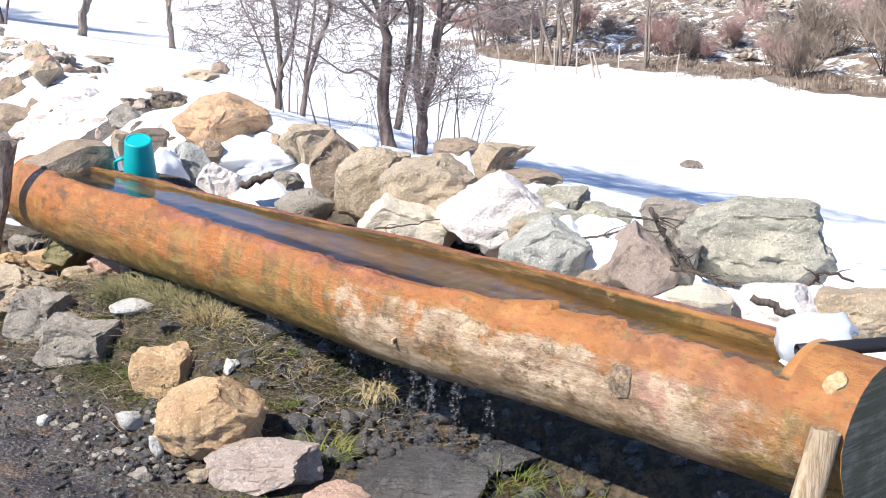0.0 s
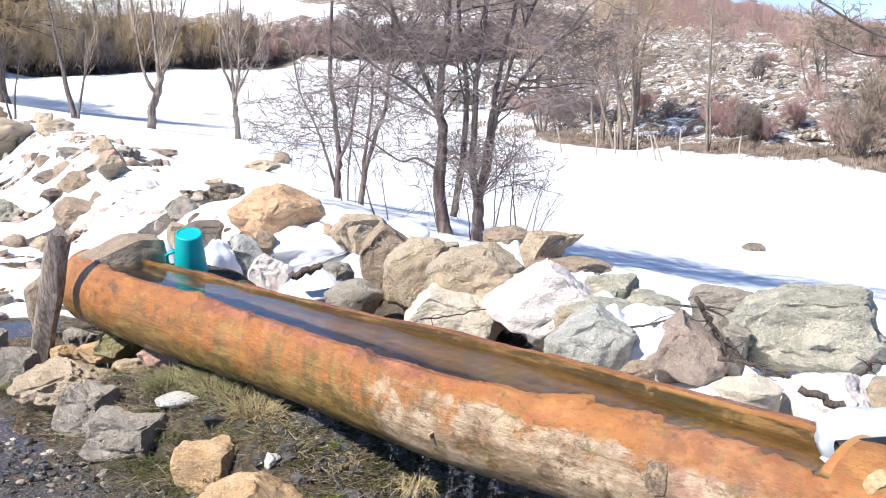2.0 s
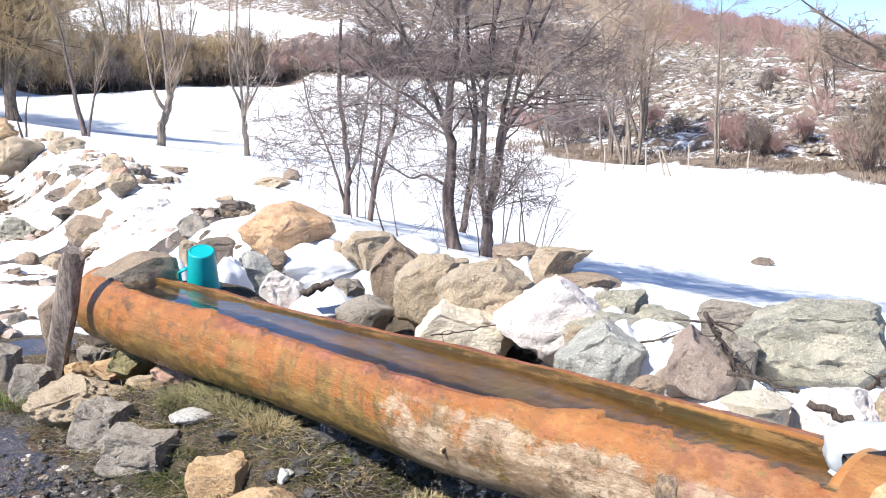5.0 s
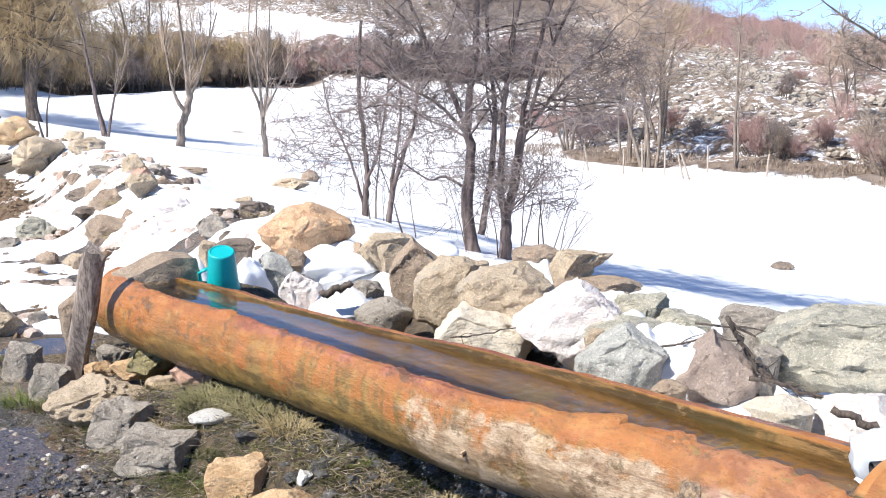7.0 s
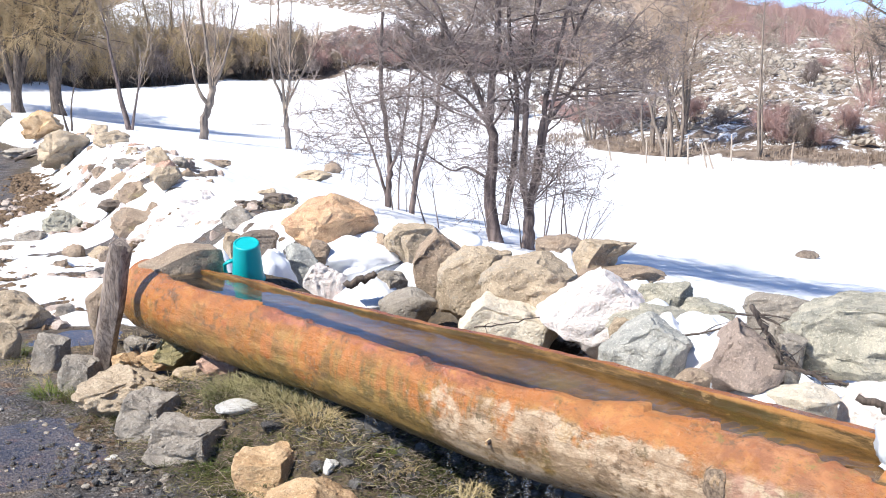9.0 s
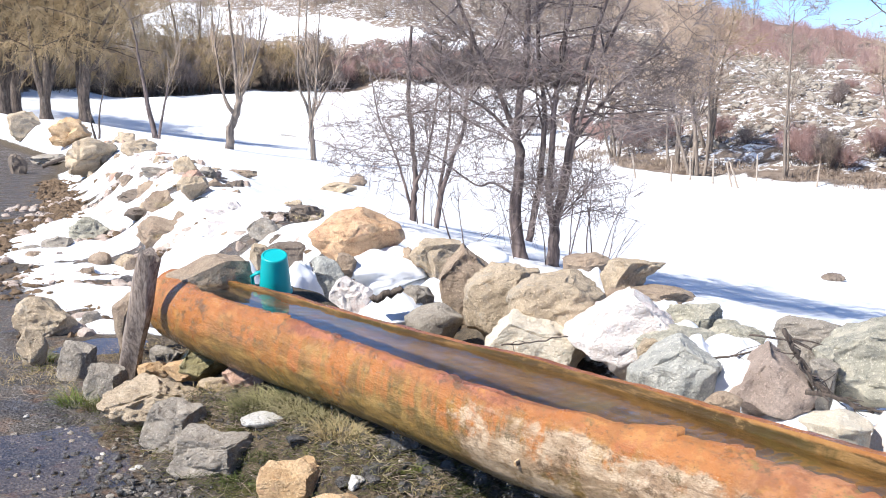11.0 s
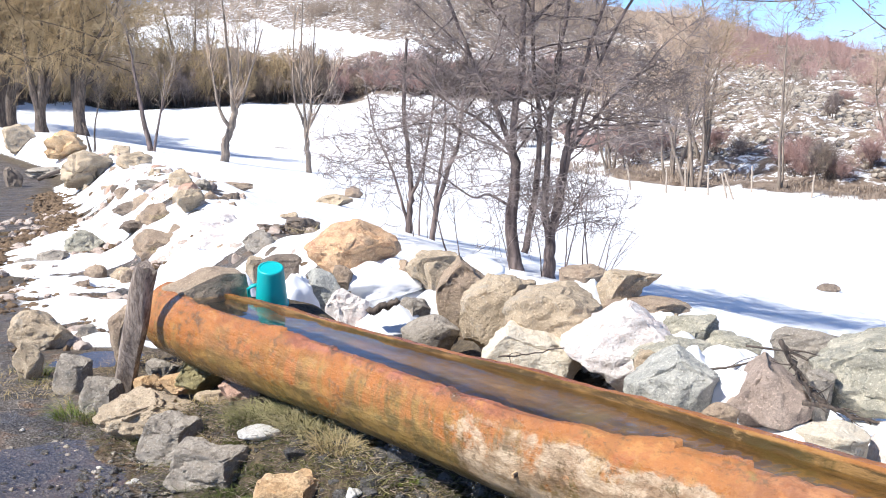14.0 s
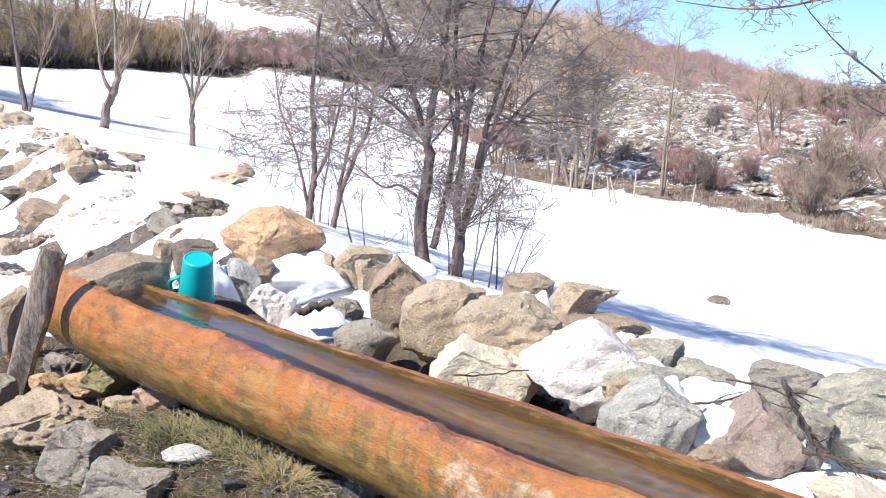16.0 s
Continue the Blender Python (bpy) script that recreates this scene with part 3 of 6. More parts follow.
def ground():
    fine = np.arange(-33, 36.01, 0.24)
    coarse = np.arange(40, 325, 5.0)
    az = np.radians(np.concatenate([fine, coarse]))
    rad = np.exp(np.linspace(math.log(1.2), math.log(1500), 820))
    A, R = np.meshgrid(az, rad)
    x, y = (R * np.sin(A)).ravel(), (R * np.cos(A)).ravel()
    z = height(x, y)
    snow, litter, far = cover(x, y, z)
    along = bank(x, y)
    strip = sstep(-3.2, -2.0, along[0]) * sstep(2.2, 0.8, along[0]) * sstep(0.5, 2.5, along[1]) * sstep(34, 24, along[1])
    lumps = np.zeros(len(x))
    for i in range(len(x)):
        r = math.hypot(x[i], y[i])
        if r < 40:
            p = Vector((x[i], y[i], 0))
            dirt = strip[i] * max(0.0, noise.noise(p * 0.9 + Vector((3, 8, 0))) + 0.55 * noise.noise(p * 2.6) - 0.10)
            snow[i] = max(0.0, snow[i] - 2.2 * dirt)
            s = snow[i]
            lumps[i] = (noise.noise(p * 1.1) * 0.05 + noise.noise(p * 2.7) * 0.03) * (0.3 + s) * min(1.0, 14 / r) + strip[i] * s * (0.05 * noise.noise(p * 1.9 + Vector((9, 2, 0))) + 0.03 * noise.noise(p * 4.3))
            lumps[i] += (noise.noise(p * 7) * 0.018 + noise.noise(p * 19) * 0.009) * (1 - 0.7 * s) + 0.06 * s * s
        elif far[i] > 0.05:
            p = Vector((x[i], y[i], 0)) * 0.12
            lumps[i] = far[i] * (noise.noise(p) * 1.2 + noise.noise(p * 3.1) * 0.5 + noise.noise(p * 9) * 0.2)
    z = z + lumps
    verts = [(0, 0, float(height(0.0, 0.0)))] + list(zip(x.tolist(), y.tolist(), z.tolist()))
    na, nr = len(az), len(rad)
    faces = [(0, 1 + k, 1 + (k + 1) % na) for k in range(na)]
    faces = [(a, c, b) for a, b, c in faces]
    for i in range(nr - 1):
        p, q = 1 + i * na, 1 + (i + 1) * na
        faces += [(p + k, p + (k + 1) % na, q + (k + 1) % na, q + k) for k in range(na)]
    faces = [f[::-1] for f in faces]
    ob = smooth(part("ground", (verts, faces), ground_material()))
    at = ob.data.color_attributes.new("cover", "FLOAT_COLOR", "POINT")
    data = np.ones((len(verts), 4), dtype=np.float32)
    data[1:, 0], data[1:, 1], data[1:, 2] = snow, litter, far
    data[0, :3] = 0
    at.data.foreach_set("color", data.ravel())
    return tagged(ob, "muddy roadside rising into a sunlit snow field and hillside", "ground", kind="structure")


ground()

# ---- the trough ----
LOG_LEN = 5.19
AXIS = Matrix(((0.683, 0.730, 0, -2.366), (-0.730, 0.683, 0, 6.627), (0, 0, 1, 0), (0, 0, 0, 1)))
WATER_Z = 0.610


def log_radius(s):
    return 0.252 - 0.008 * s + 0.005 * math.sin(s * 2.1) + 0.022 * math.exp(-((s - 3.2) / 0.75) ** 2) - 0.030 * float(sstep(0.9, 0.0, s))


def log_axis(s):
    return 0.445 + 0.009 * s


def trough():
    rng = random.Random(5)
    steps, outer, inner = 420, 64, 30
    verts, faces = [], []
    ring = outer + inner
    for i in range(steps + 1):
        s = LOG_LEN * i / steps
        R, az = log_radius(s), log_axis(s)
        open_ = 1 - sstep(4.88, 4.97, s)
        # hewn rims: short flats, steps and chips
        chip = 0.010 * noise.noise(Vector((s * 5, 1.2, 0))) + 0.003 * noise.noise(Vector((s * 17, 4.0, 0))) - 0.016 * max(0.0, noise.noise(Vector((s * 11, 2.0, 0))) - 0.32)
        flat = 0.020 * math.floor(3 * (noise.noise(Vector((s * 1.3, 9.1, 0))) + 0.5)) / 3
        torn = 0.0
        for a, b, drop in ((1.20, 1.63, 0.010), (2.55, 3.06, 0.008), (3.75, 4.15, 0.018), (4.20, 4.42, 0.017)):
            if a < s < b:
                torn = drop * (s - a) / (b - a) * min(1.0, (b - s) / 0.012)
        chip = chip * 1.5 + 0.005 * noise.noise(Vector((s * 34, 6.0, 0)))
        zf = max(0.613, 0.612 + chip + 0.6 * flat + torn) + np.interp(s, (0.0, 0.2, 0.6, 1.6, 2.0, 3.3, 3.9, 4.2, 4.55, 4.9), (0.040, 0.032, 0.008, 0.010, 0.003, 0.0, 0.014, 0.024, 0.032, 0.022))
        zb = 0.622 + 0.010 * noise.noise(Vector((s * 4, 7.7, 0))) + 0.004 * noise.noise(Vector((s * 19, 7.7, 0))) + np.interp(s, (0.5, 0.8, 1.8, 2.2, 2.8, 3.6, 4.2, 4.6), (0.0, 0.004, 0.006, 0.004, 0.010, 0.020, 0.032, 0.040))
        Rb = R * (1 + (0.05 * sstep(0.6, 1.2, s) + 0.15 * sstep(1.2, 3.4, s)) * (1 - sstep(4.85, 5.1, s)))
        hf, hb = min(zf - az, R * 0.985), min(zb - az, Rb * 0.985)
        af, ab = math.asin(hf / R), math.asin(hb / Rb)
        a0, a1 = math.pi - af, 2 * math.pi + ab          # front rim, under the log, to the back rim
        pf = Vector((math.cos(a0) * R, hf))
        pb = Vector((math.cos(a1) * Rb, hb))
        for k in range(outer):
            a = a0 + (a1 - a0) * k / (outer - 1)
            lump = 0.010 * noise.noise(Vector((s * 1.6, math.cos(a) * 1.5, math.sin(a) * 1.5)))
            lump += 0.005 * noise.noise(Vector((s * 5, math.cos(a) * 5, math.sin(a) * 5)))
            lump += 0.0025 * noise.noise(Vector((s * 9, math.cos(a) * 26, math.sin(a) * 26)))
            edge = min(1, k / 4, (outer - 1 - k) / 4)
            r = R + (Rb - R) * sstep(1.5 * math.pi, 2 * math.pi, a) + lump * edge
            verts.append((s, math.cos(a) * r, az + math.sin(a) * r))
        wall = 0.034 + 0.006 * noise.noise(Vector((s * 3, 3.3, 0)))
        depth = az - 0.10
        for k in range(inner):
            f = k / (inner - 1)
            # hollow, from the back rim down and up to the front rim
            lo, hi = pf.x + wall, pb.x - wall
            q = math.pi * f
            mid, half = (lo + hi) / 2, (hi - lo) / 2
            yy = mid + half * math.cos(q) * (1.0 + 0.18 * math.sin(q))
            top = hb + (hf - hb) * f
            zz = top - (top - (depth - az)) * math.sin(q) ** 0.55
            # uncut top of the log
            b = ab + (math.pi - af - ab) * f
            q_ = R + (Rb - R) * (1 - f)
            uy, uz = math.cos(b) * q_, math.sin(b) * q_
            verts.append((s, uy + (yy - uy) * open_, az + uz + (zz - uz) * open_))
    for i in range(steps):
        p, q = i * ring, (i + 1) * ring
        faces += [(p + k, q + k, q + (k + 1) % ring, p + (k + 1) % ring) for k in range(ring)]
    # end faces, fanned and slightly uneven
    for e, row in ((0, 0), (1, steps)):
        s = LOG_LEN * e
        c = len(verts)
        verts.append((s + (0.012 if e else -0.012), 0, log_axis(s) - 0.02))
        for k in range(ring):
            a, b = row * ring + k, row * ring + (k + 1) % ring
            faces.append((c, a, b) if e else (c, b, a))
    t = thing("log_trough", AXIS, "hollowed orange-brown log trough brimming with spring water", "trough")
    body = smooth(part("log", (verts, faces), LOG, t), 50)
    body.data.materials.append(END_GRAIN)
    body.data.materials.append(HOLLOW)
    polys = body.data.polygons
    for k in range(len(polys)):
        if k >= len(polys) - ring:
            polys[k].material_index = 1
        elif k < steps * ring and outer <= k % ring < ring - 1 and k // ring < steps * 4.98 / LOG_LEN:
            polys[k].material_index = 2
    # branch scars
    def knot(name, s, a, size, mat, label, long=0.02, sink=0.0):
        R, az_ = log_radius(s), log_axis(s)
        v, f = [], []
        n = 22
        for r, z in ((1.06, -0.010), (0.98, -0.001), (0.90, long), (0.62, long + 0.002), (0.3, long - 0.001), (0.02, long + 0.001)):
            for k in range(n):
                q = 2 * math.pi * k / n
                w = 1 + 0.22 * noise.noise(Vector((math.cos(q) * 1.4, math.sin(q) * 1.4, s * 3))) + 0.10 * noise.noise(Vector((math.cos(q) * 4, math.sin(q) * 4, s * 5 + r)))
                yy = math.sin(q) * size * r * w * 1.15
                v.append((math.cos(q) * size * r * w * 0.85, yy, z - yy * yy / (2 * R) + 0.002 * noise.noise(Vector((math.cos(q) * 3 * r, math.sin(q) * 3 * r, s)))))
        for i in range(5):
            f += [(i * n + k, i * n + (k + 1) % n, (i + 1) * n + (k + 1) % n, (i + 1) * n + k) for k in range(n)]
        ob = smooth(part(name, (v, f), mat, body, label), 45)
        ob.data.materials.append(DEAD_WOOD)
        for p in ob.data.polygons:
            turn_ = math.cos(2 * math.pi * (p.index % n) / n)
            p.material_index = 1 if turn_ > 0.55 and n <= p.index < 2 * n else 0
        ob.matrix_local = Matrix.Translation((s, math.cos(a) * (R - sink), az_ + math.sin(a) * (R - sink))) @ Euler((a - math.pi / 2, 0, 0)).to_matrix().to_4x4()
    knot("knot", 4.48, radians(171), 0.050, KNOT_WOOD, "grey-brown sawn knot", -0.004, 0.002)
    knot("knot", 5.11, radians(126), 0.036, CUT_WOOD, "pale sawn knot", 0.003)
    knot("knot", 3.50, radians(195), 0.011, CUT_WOOD, "small pale branch stub", 0.024)
    return t


trough()

# water in the trough
def trough_water():
    """A level sheet, ruffled where the spring runs in."""
    n, m = 420, 29
    verts, faces = [], []
    for i in range(n + 1):
        s = 0.03 + (4.93 - 0.03) * i / n
        R, az_ = log_radius(s), log_axis(s)
        half = math.sqrt(max(0.0, R * R - (WATER_Z - az_) ** 2)) - 0.018
        Rb = R * (1 + (0.05 * sstep(0.6, 1.2, s) + 0.15 * sstep(1.2, 3.4, s)) * (1 - sstep(4.85, 5.1, s)))
        back = math.sqrt(max(0.0, Rb * Rb - (WATER_Z - az_) ** 2)) - 0.012
        stir = 0.0022 * float(sstep(2.6, 4.7, s))
        for k in range(m):
            y = -half + (half + back) * k / (m - 1)
            d = math.hypot(s - 4.8, y - 0.05)
            wave = 0.5 * math.sin(d * 95 + 3 * noise.noise(Vector((s * 3, y * 3, 1)))) + 1.3 * noise.noise(Vector((s * 17, y * 22, 5))) + 0.6 * noise.noise(Vector((s * 41, y * 45, 9)))
            verts.append((s, y, WATER_Z + 0.0008 * noise.noise(Vector((s * 14, y * 20, 0))) + stir * wave))
    for i in range(n):
        faces += [(i * m + k, (i + 1) * m + k, (i + 1) * m + k + 1, i * m + k + 1) for k in range(m - 1)]
    ob = smooth(part("water", (verts, faces), WATER))
    ob.matrix_world = AXIS
    ob.visible_shadow = False
    return tagged(ob, "clear brownish spring water filling the log trough", "water", kind="structure")


trough_water()

# ---- rocks ----
rock("boulder", -1.73, 9.00, 0.369, 0.789, 0.705, 0.445, 11, 11, "rust", "large ochre boulder with reddish underside on the snowy bank", root=0.04, form=((-0.5, -0.1, 0.86, 0.62), (0.55, -0.1, 0.83, 0.66), (0.1, -0.9, 0.4, 0.6), (0.3, -0.9, -0.4, 0.6)))
rock("stone", -1.77, 8.10, 0.278, 0.244, 0.197, 0.264, 13, 12, "bluegrey", "blue-grey mossy stone below the ochre boulder", root=0.35)
rock("stone", -1.68, 8.30, 0.309, 0.208, 0.186, 0.230, 12, 13, "brown", "brown rock partly covered by snow", root=0.29)
rock("stone", -1.50, 7.60, 0.250, 0.307, 0.259, 0.239, 11, 14, "pink", "pale pink limestone rock with rough faces", root=0.27)
rock("stone", -1.03, 7.60, 0.276, 0.222, 0.186, 0.146, 8, 15, "grey", "grey rock with worn rounded edges", root=0.27)
rock("stone", -0.88, 7.25, 0.131, 0.389, 0.289, 0.226, 7, 16, "grey", "smooth grey stone in snow behind the trough", root=0.12, form=((-0.5, -0.2, 0.85, 0.62), (0.55, -0.1, 0.8, 0.7)), rugged=0.5)
rock("boulder", -1.02, 8.50, 0.388, 0.410, 0.367, 0.237, 7, 17, "tan", "tan weathered rock with worn edges", root=0.11, form=((0.0, -0.1, 1, 0.45), (-0.8, 0, 0.6, 0.7), (0.3, -0.9, -0.2, 0.55)))
rock("stone", -0.93, 8.20, 0.380, 0.233, 0.163, 0.224, 7, 18, "tan", "tan weathered rock with worn edges", root=0.22)
rock("boulder", -0.71, 7.80, 0.318, 0.405, 0.304, 0.365, 6, 19, "brown", "pointed brown stone with dark streaks", root=0.23, form=((0.66, 0, 0.75, 0.42), (-0.80, -0.1, 0.6, 0.46), (0, -1, 0.2, 0.6)))
rock("boulder", -0.41, 7.20, 0.231, 0.548, 0.432, 0.416, 4, 20, "tan", "large tan boulder with dry stems before it", root=0.18, form=((-0.5, -0.2, 0.85, 0.7), (0.15, 0, 1, 0.72), (-0.2, -1, 0.15, 0.7)), rugged=1.0)
rock("boulder", -0.07, 6.75, 0.286, 0.615, 0.526, 0.386, 1, 21, "tan", "large tan boulder with a grey lower flank", root=0.23, form=((-0.25, -0.1, 1, 0.74), (0.6, -0.2, 0.75, 0.8), (0, -1, 0.2, 0.72)), rugged=1.0)
rock("boulder", -0.19, 6.45, 0.060, 0.589, 0.436, 0.412, 2, 22, "cream", "cream angular stone wedged under tan boulders", root=0.05, form=((0.28, -0.15, 0.95, 0.46), (-0.75, -0.1, 0.62, 0.70), (0, -1, 0.1, 0.6)), rugged=0.8)
rock("boulder", 0.28, 6.35, 0.099, 0.627, 0.547, 0.527, -2, 23, "pink", "pale pink boulder leaning on its neighbours", form=((-0.62, -0.1, 0.78, 0.42), (0.72, 0, 0.69, 0.55), (0, -1, 0.3, 0.66), (0.9, 0, -0.45, 0.6), (-0.7, 0, -0.7, 0.6)), rugged=1.0)
rock("stone", 0.11, 8.00, 0.478, 0.341, 0.306, 0.131, -1, 24, "brown", "brown rock partly covered by snow", root=0.34, form=((-0.35, -0.1, 0.94, 0.6), (0.6, 0, 0.8, 0.75)), rugged=1.0)
rock("boulder", 0.40, 7.30, 0.458, 0.421, 0.309, 0.217, -3, 25, "tan", "angular tan stone with a dark shaded side", root=0.30, form=((0.10, 0, 1, 0.50), (0.80, -0.2, -0.60, 0.30), (0.50, -0.85, -0.15, 0.35), (-0.8, -0.5, 0.4, 0.6)))
rock("boulder", 0.50, 7.10, 0.392, 0.560, 0.459, 0.132, -4, 26, "brown", "brown rock partly covered by snow", root=0.24, form=((-0.2, -0.1, 1, 0.55), (0.4, -0.9, -0.1, 0.6)), rugged=0.8)
rock("stone", 0.73, 6.70, 0.348, 0.336, 0.236, 0.153, -6, 27, "greygreen", "grey-green rock with lichen patches", root=0.20)
rock("stone", 0.91, 6.60, 0.344, 0.157, 0.122, 0.089, -7, 28, "greygreen", "grey-green rock with lichen patches", root=0.23)
rock("stone", 0.94, 6.40, 0.341, 0.330, 0.234, 0.094, -8, 29, "greygreen", "grey-green rock with lichen patches", root=0.21)
rock("boulder", 0.58, 6.10, 0.287, 0.449, 0.401, 0.184, -5, 30, "greygreen", "grey-green stone topped with snow", root=0.17)
rock("stone", 0.45, 5.90, 0.286, 0.176, 0.138, 0.175, -4, 31, "tan", "tan weathered rock with worn edges", root=0.25)
rock("boulder", 0.53, 5.65, 0.230, 0.470, 0.418, 0.283, -5, 32, "bluegrey", "mottled blue-grey angular stone behind the trough", root=0.22, form=((-0.62, -0.1, 0.78, 0.34), (0.62, 0, 0.78, 0.45), (0, -1, 0.35, 0.55)))
rock("boulder", 0.99, 5.50, 0.106, 0.446, 0.382, 0.426, -10, 33, "red", "reddish gritty stone with a peaked top", form=((-0.78, -0.1, 0.62, 0.45), (0.7, 0, 0.71, 0.45), (0, -1, 0.3, 0.6)))
rock("stone", 0.73, 5.30, 0.237, 0.187, 0.163, 0.092, -7, 34, "brown", "brown rock partly covered by snow", root=0.23)
rock("boulder", 1.59, 5.60, 0.235, 0.80, 0.605, 0.385, -16, 35, "greygreen", "big grey-green boulder with lichen stains", root=0.03, form=((-0.75, -0.1, 0.6, 0.60), (0.0, -0.05, 1, 0.58), (0.95, 0, 0.22, 0.66), (0, -1, 0.2, 0.60), (0.7, -0.1, 0.7, 0.80)), rugged=1.15)
rock("stone", 1.30, 6.20, 0.306, 0.387, 0.277, 0.228, -12, 36, "grey", "grey rock with worn rounded edges", root=0.24)
rock("stone", 1.12, 4.75, 0.275, 0.30, 0.251, 0.125, -13, 37, "cream", "small whitish stone behind the trough rim", root=0.27, form=((-0.45, -0.2, 0.87, 0.55), (0.5, -0.2, 0.85, 0.6)), rugged=0.6)
rock("boulder", 1.46, 4.70, 0.189, 0.424, 0.311, 0.245, -17, 38, "pink", "flat pinkish stone under the big boulder", root=0.12)
rock("boulder", 1.82, 4.75, 0.124, 0.444, 0.376, 0.306, -21, 39, "tan", "grey-brown split stone beside the pipe")
rock("stone", 1.21, 5.40, 0.394, 0.140, 0.109, 0.086, -13, 40, "grey", "grey rock with worn rounded edges", root=0.27)
rock("boulder", -10.75, 24.39, -0.117, 1.15, 1.0, 0.95, 24, 41, "tan", "big grey-tan stone on the snowy bank")
rock("boulder", -17.68, 38.39, -0.125, 1.475, 1.309, 1.134, 25, 42, "ochre", "ochre sandstone rock with rough weathered faces")
rock("boulder", -23.97, 47.46, -0.243, 1.443, 1.161, 1.344, 27, 43, "tan", "tan weathered rock with worn edges")
rock("boulder", -17.36, 42.46, -0.131, 0.817, 0.589, 0.495, 22, 44, "tan", "tan weathered rock with worn edges")
rock("boulder", -8.48, 21.47, 0.520, 0.723, 0.529, 0.372, 22, 45, "tan", "tan weathered rock with worn edges")
rock("stone", -5.36, 15.27, 0.578, 0.356, 0.288, 0.306, 19, 46, "tan", "tan weathered rock with worn edges")
rock("boulder", -5.32, 17.54, 0.399, 0.641, 0.516, 0.158, 17, 47, "brown", "brown rock partly covered by snow")
rock("stone", -7.00, 17.23, 0.242, 0.303, 0.251, 0.252, 22, 48, "brown", "brown rock partly covered by snow")
rock("boulder", -6.16, 16.21, 0.489, 0.427, 0.333, 0.187, 21, 49, "grey", "grey rock with worn rounded edges")
rock("stone", -4.53, 13.17, 0.429, 0.380, 0.315, 0.339, 19, 50, "tan", "tan weathered rock with worn edges")
rock("stone", -5.11, 13.55, 0.223, 0.395, 0.308, 0.337, 21, 51, "brown", "brown rock partly covered by snow")
rock("boulder", -6.23, 15.57, 0.182, 0.518, 0.427, 0.217, 22, 52, "dark", "dark brown rock poking out of snow")
rock("stone", -5.65, 14.20, 0.093, 0.346, 0.295, 0.182, 22, 53, "dark", "dark brown rock poking out of snow")
rock("stone", -4.40, 12.35, 0.223, 0.221, 0.163, 0.199, 20, 54, "brown", "brown rock partly covered by snow")
rock("boulder", -4.54, 12.14, 0.030, 0.597, 0.463, 0.350, 21, 55, "brown", "brown stone half sunk in snow")
rock("boulder", -6.30, 14.16, -0.186, 0.537, 0.430, 0.335, 24, 56, "greygreen", "grey-green rock with lichen patches")
rock("boulder", -3.77, 11.89, 0.353, 0.457, 0.383, 0.249, 18, 57, "pink", "pale pink limestone rock with rough faces")
rock("stone", -3.62, 11.26, 0.219, 0.398, 0.299, 0.243, 18, 58, "pink", "pale pink limestone rock with rough faces")
rock("stone", -3.30, 13.12, 0.320, 0.278, 0.225, 0.176, 14, 59, "tan", "tan weathered rock with worn edges")
rock("stone", -2.64, 11.07, 0.420, 0.359, 0.296, 0.209, 14, 60, "dark", "dark brown rock poking out of snow")
rock("boulder", -4.50, 21.30, -0.196, 0.773, 0.680, 0.293, 12, 61, "tan", "tan weathered rock with worn edges")
rock("boulder", -5.03, 26.10, -0.431, 0.433, 0.334, 0.360, 11, 62, "brown", "brown rock partly covered by snow")
rock("stone", -2.94, 10.58, 0.311, 0.346, 0.287, 0.250, 16, 63, "grey", "grey rock with worn rounded edges")
rock("stone", -2.83, 10.60, 0.375, 0.231, 0.171, 0.107, 15, 64, "grey", "grey rock with worn rounded edges")
rock("stone", -2.49, 8.80, 0.400, 0.161, 0.128, 0.136, 16, 65, "tan", "tan weathered rock with worn edges", root=0.40)
rock("stone", -2.27, 8.80, 0.394, 0.324, 0.239, 0.158, 15, 66, "dark", "dark brown rock poking out of snow", root=0.32)
rock("boulder", 5.46, 24.63, -2.221, 0.520, 0.460, 0.247, -12, 67, "dark", "small dark stone in the open snow")
rock("boulder", -14.88, 29.05, -0.422, 0.514, 0.404, 0.618, 27, 68, "dark", "dark brown rock poking out of snow")
rock("boulder", -16.28, 33.76, -0.454, 1.174, 1.016, 0.403, 26, 69, "grey", "grey rock with worn rounded edges")
rock("stone", -6.26, 12.50, -0.147, 0.310, 0.243, 0.137, 27, 70, "grey", "grey rock with worn rounded edges")
rock("stone", -6.16, 12.95, -0.156, 0.393, 0.346, 0.187, 26, 71, "grey", "grey rock with worn rounded edges")
rock("stone", -5.98, 12.00, -0.140, 0.227, 0.177, 0.132, 27, 72, "brown", "brown rock partly covered by snow")
rock("boulder", -3.93, 8.01, -0.107, 0.471, 0.361, 0.321, 26, 73, "tan", "broad tan stone with snow on its back")
rock("stone", -3.68, 8.29, -0.088, 0.194, 0.158, 0.140, 24, 74, "grey", "grey rock with worn rounded edges")
rock("stone", -3.04, 7.40, 0.116, 0.189, 0.164, 0.260, 23, 75, "brown", "brown rock partly covered by snow", root=0.21)
rock("stone", -3.51, 6.97, -0.090, 0.201, 0.175, 0.284, 27, 76, "tan", "tan weathered rock with worn edges")
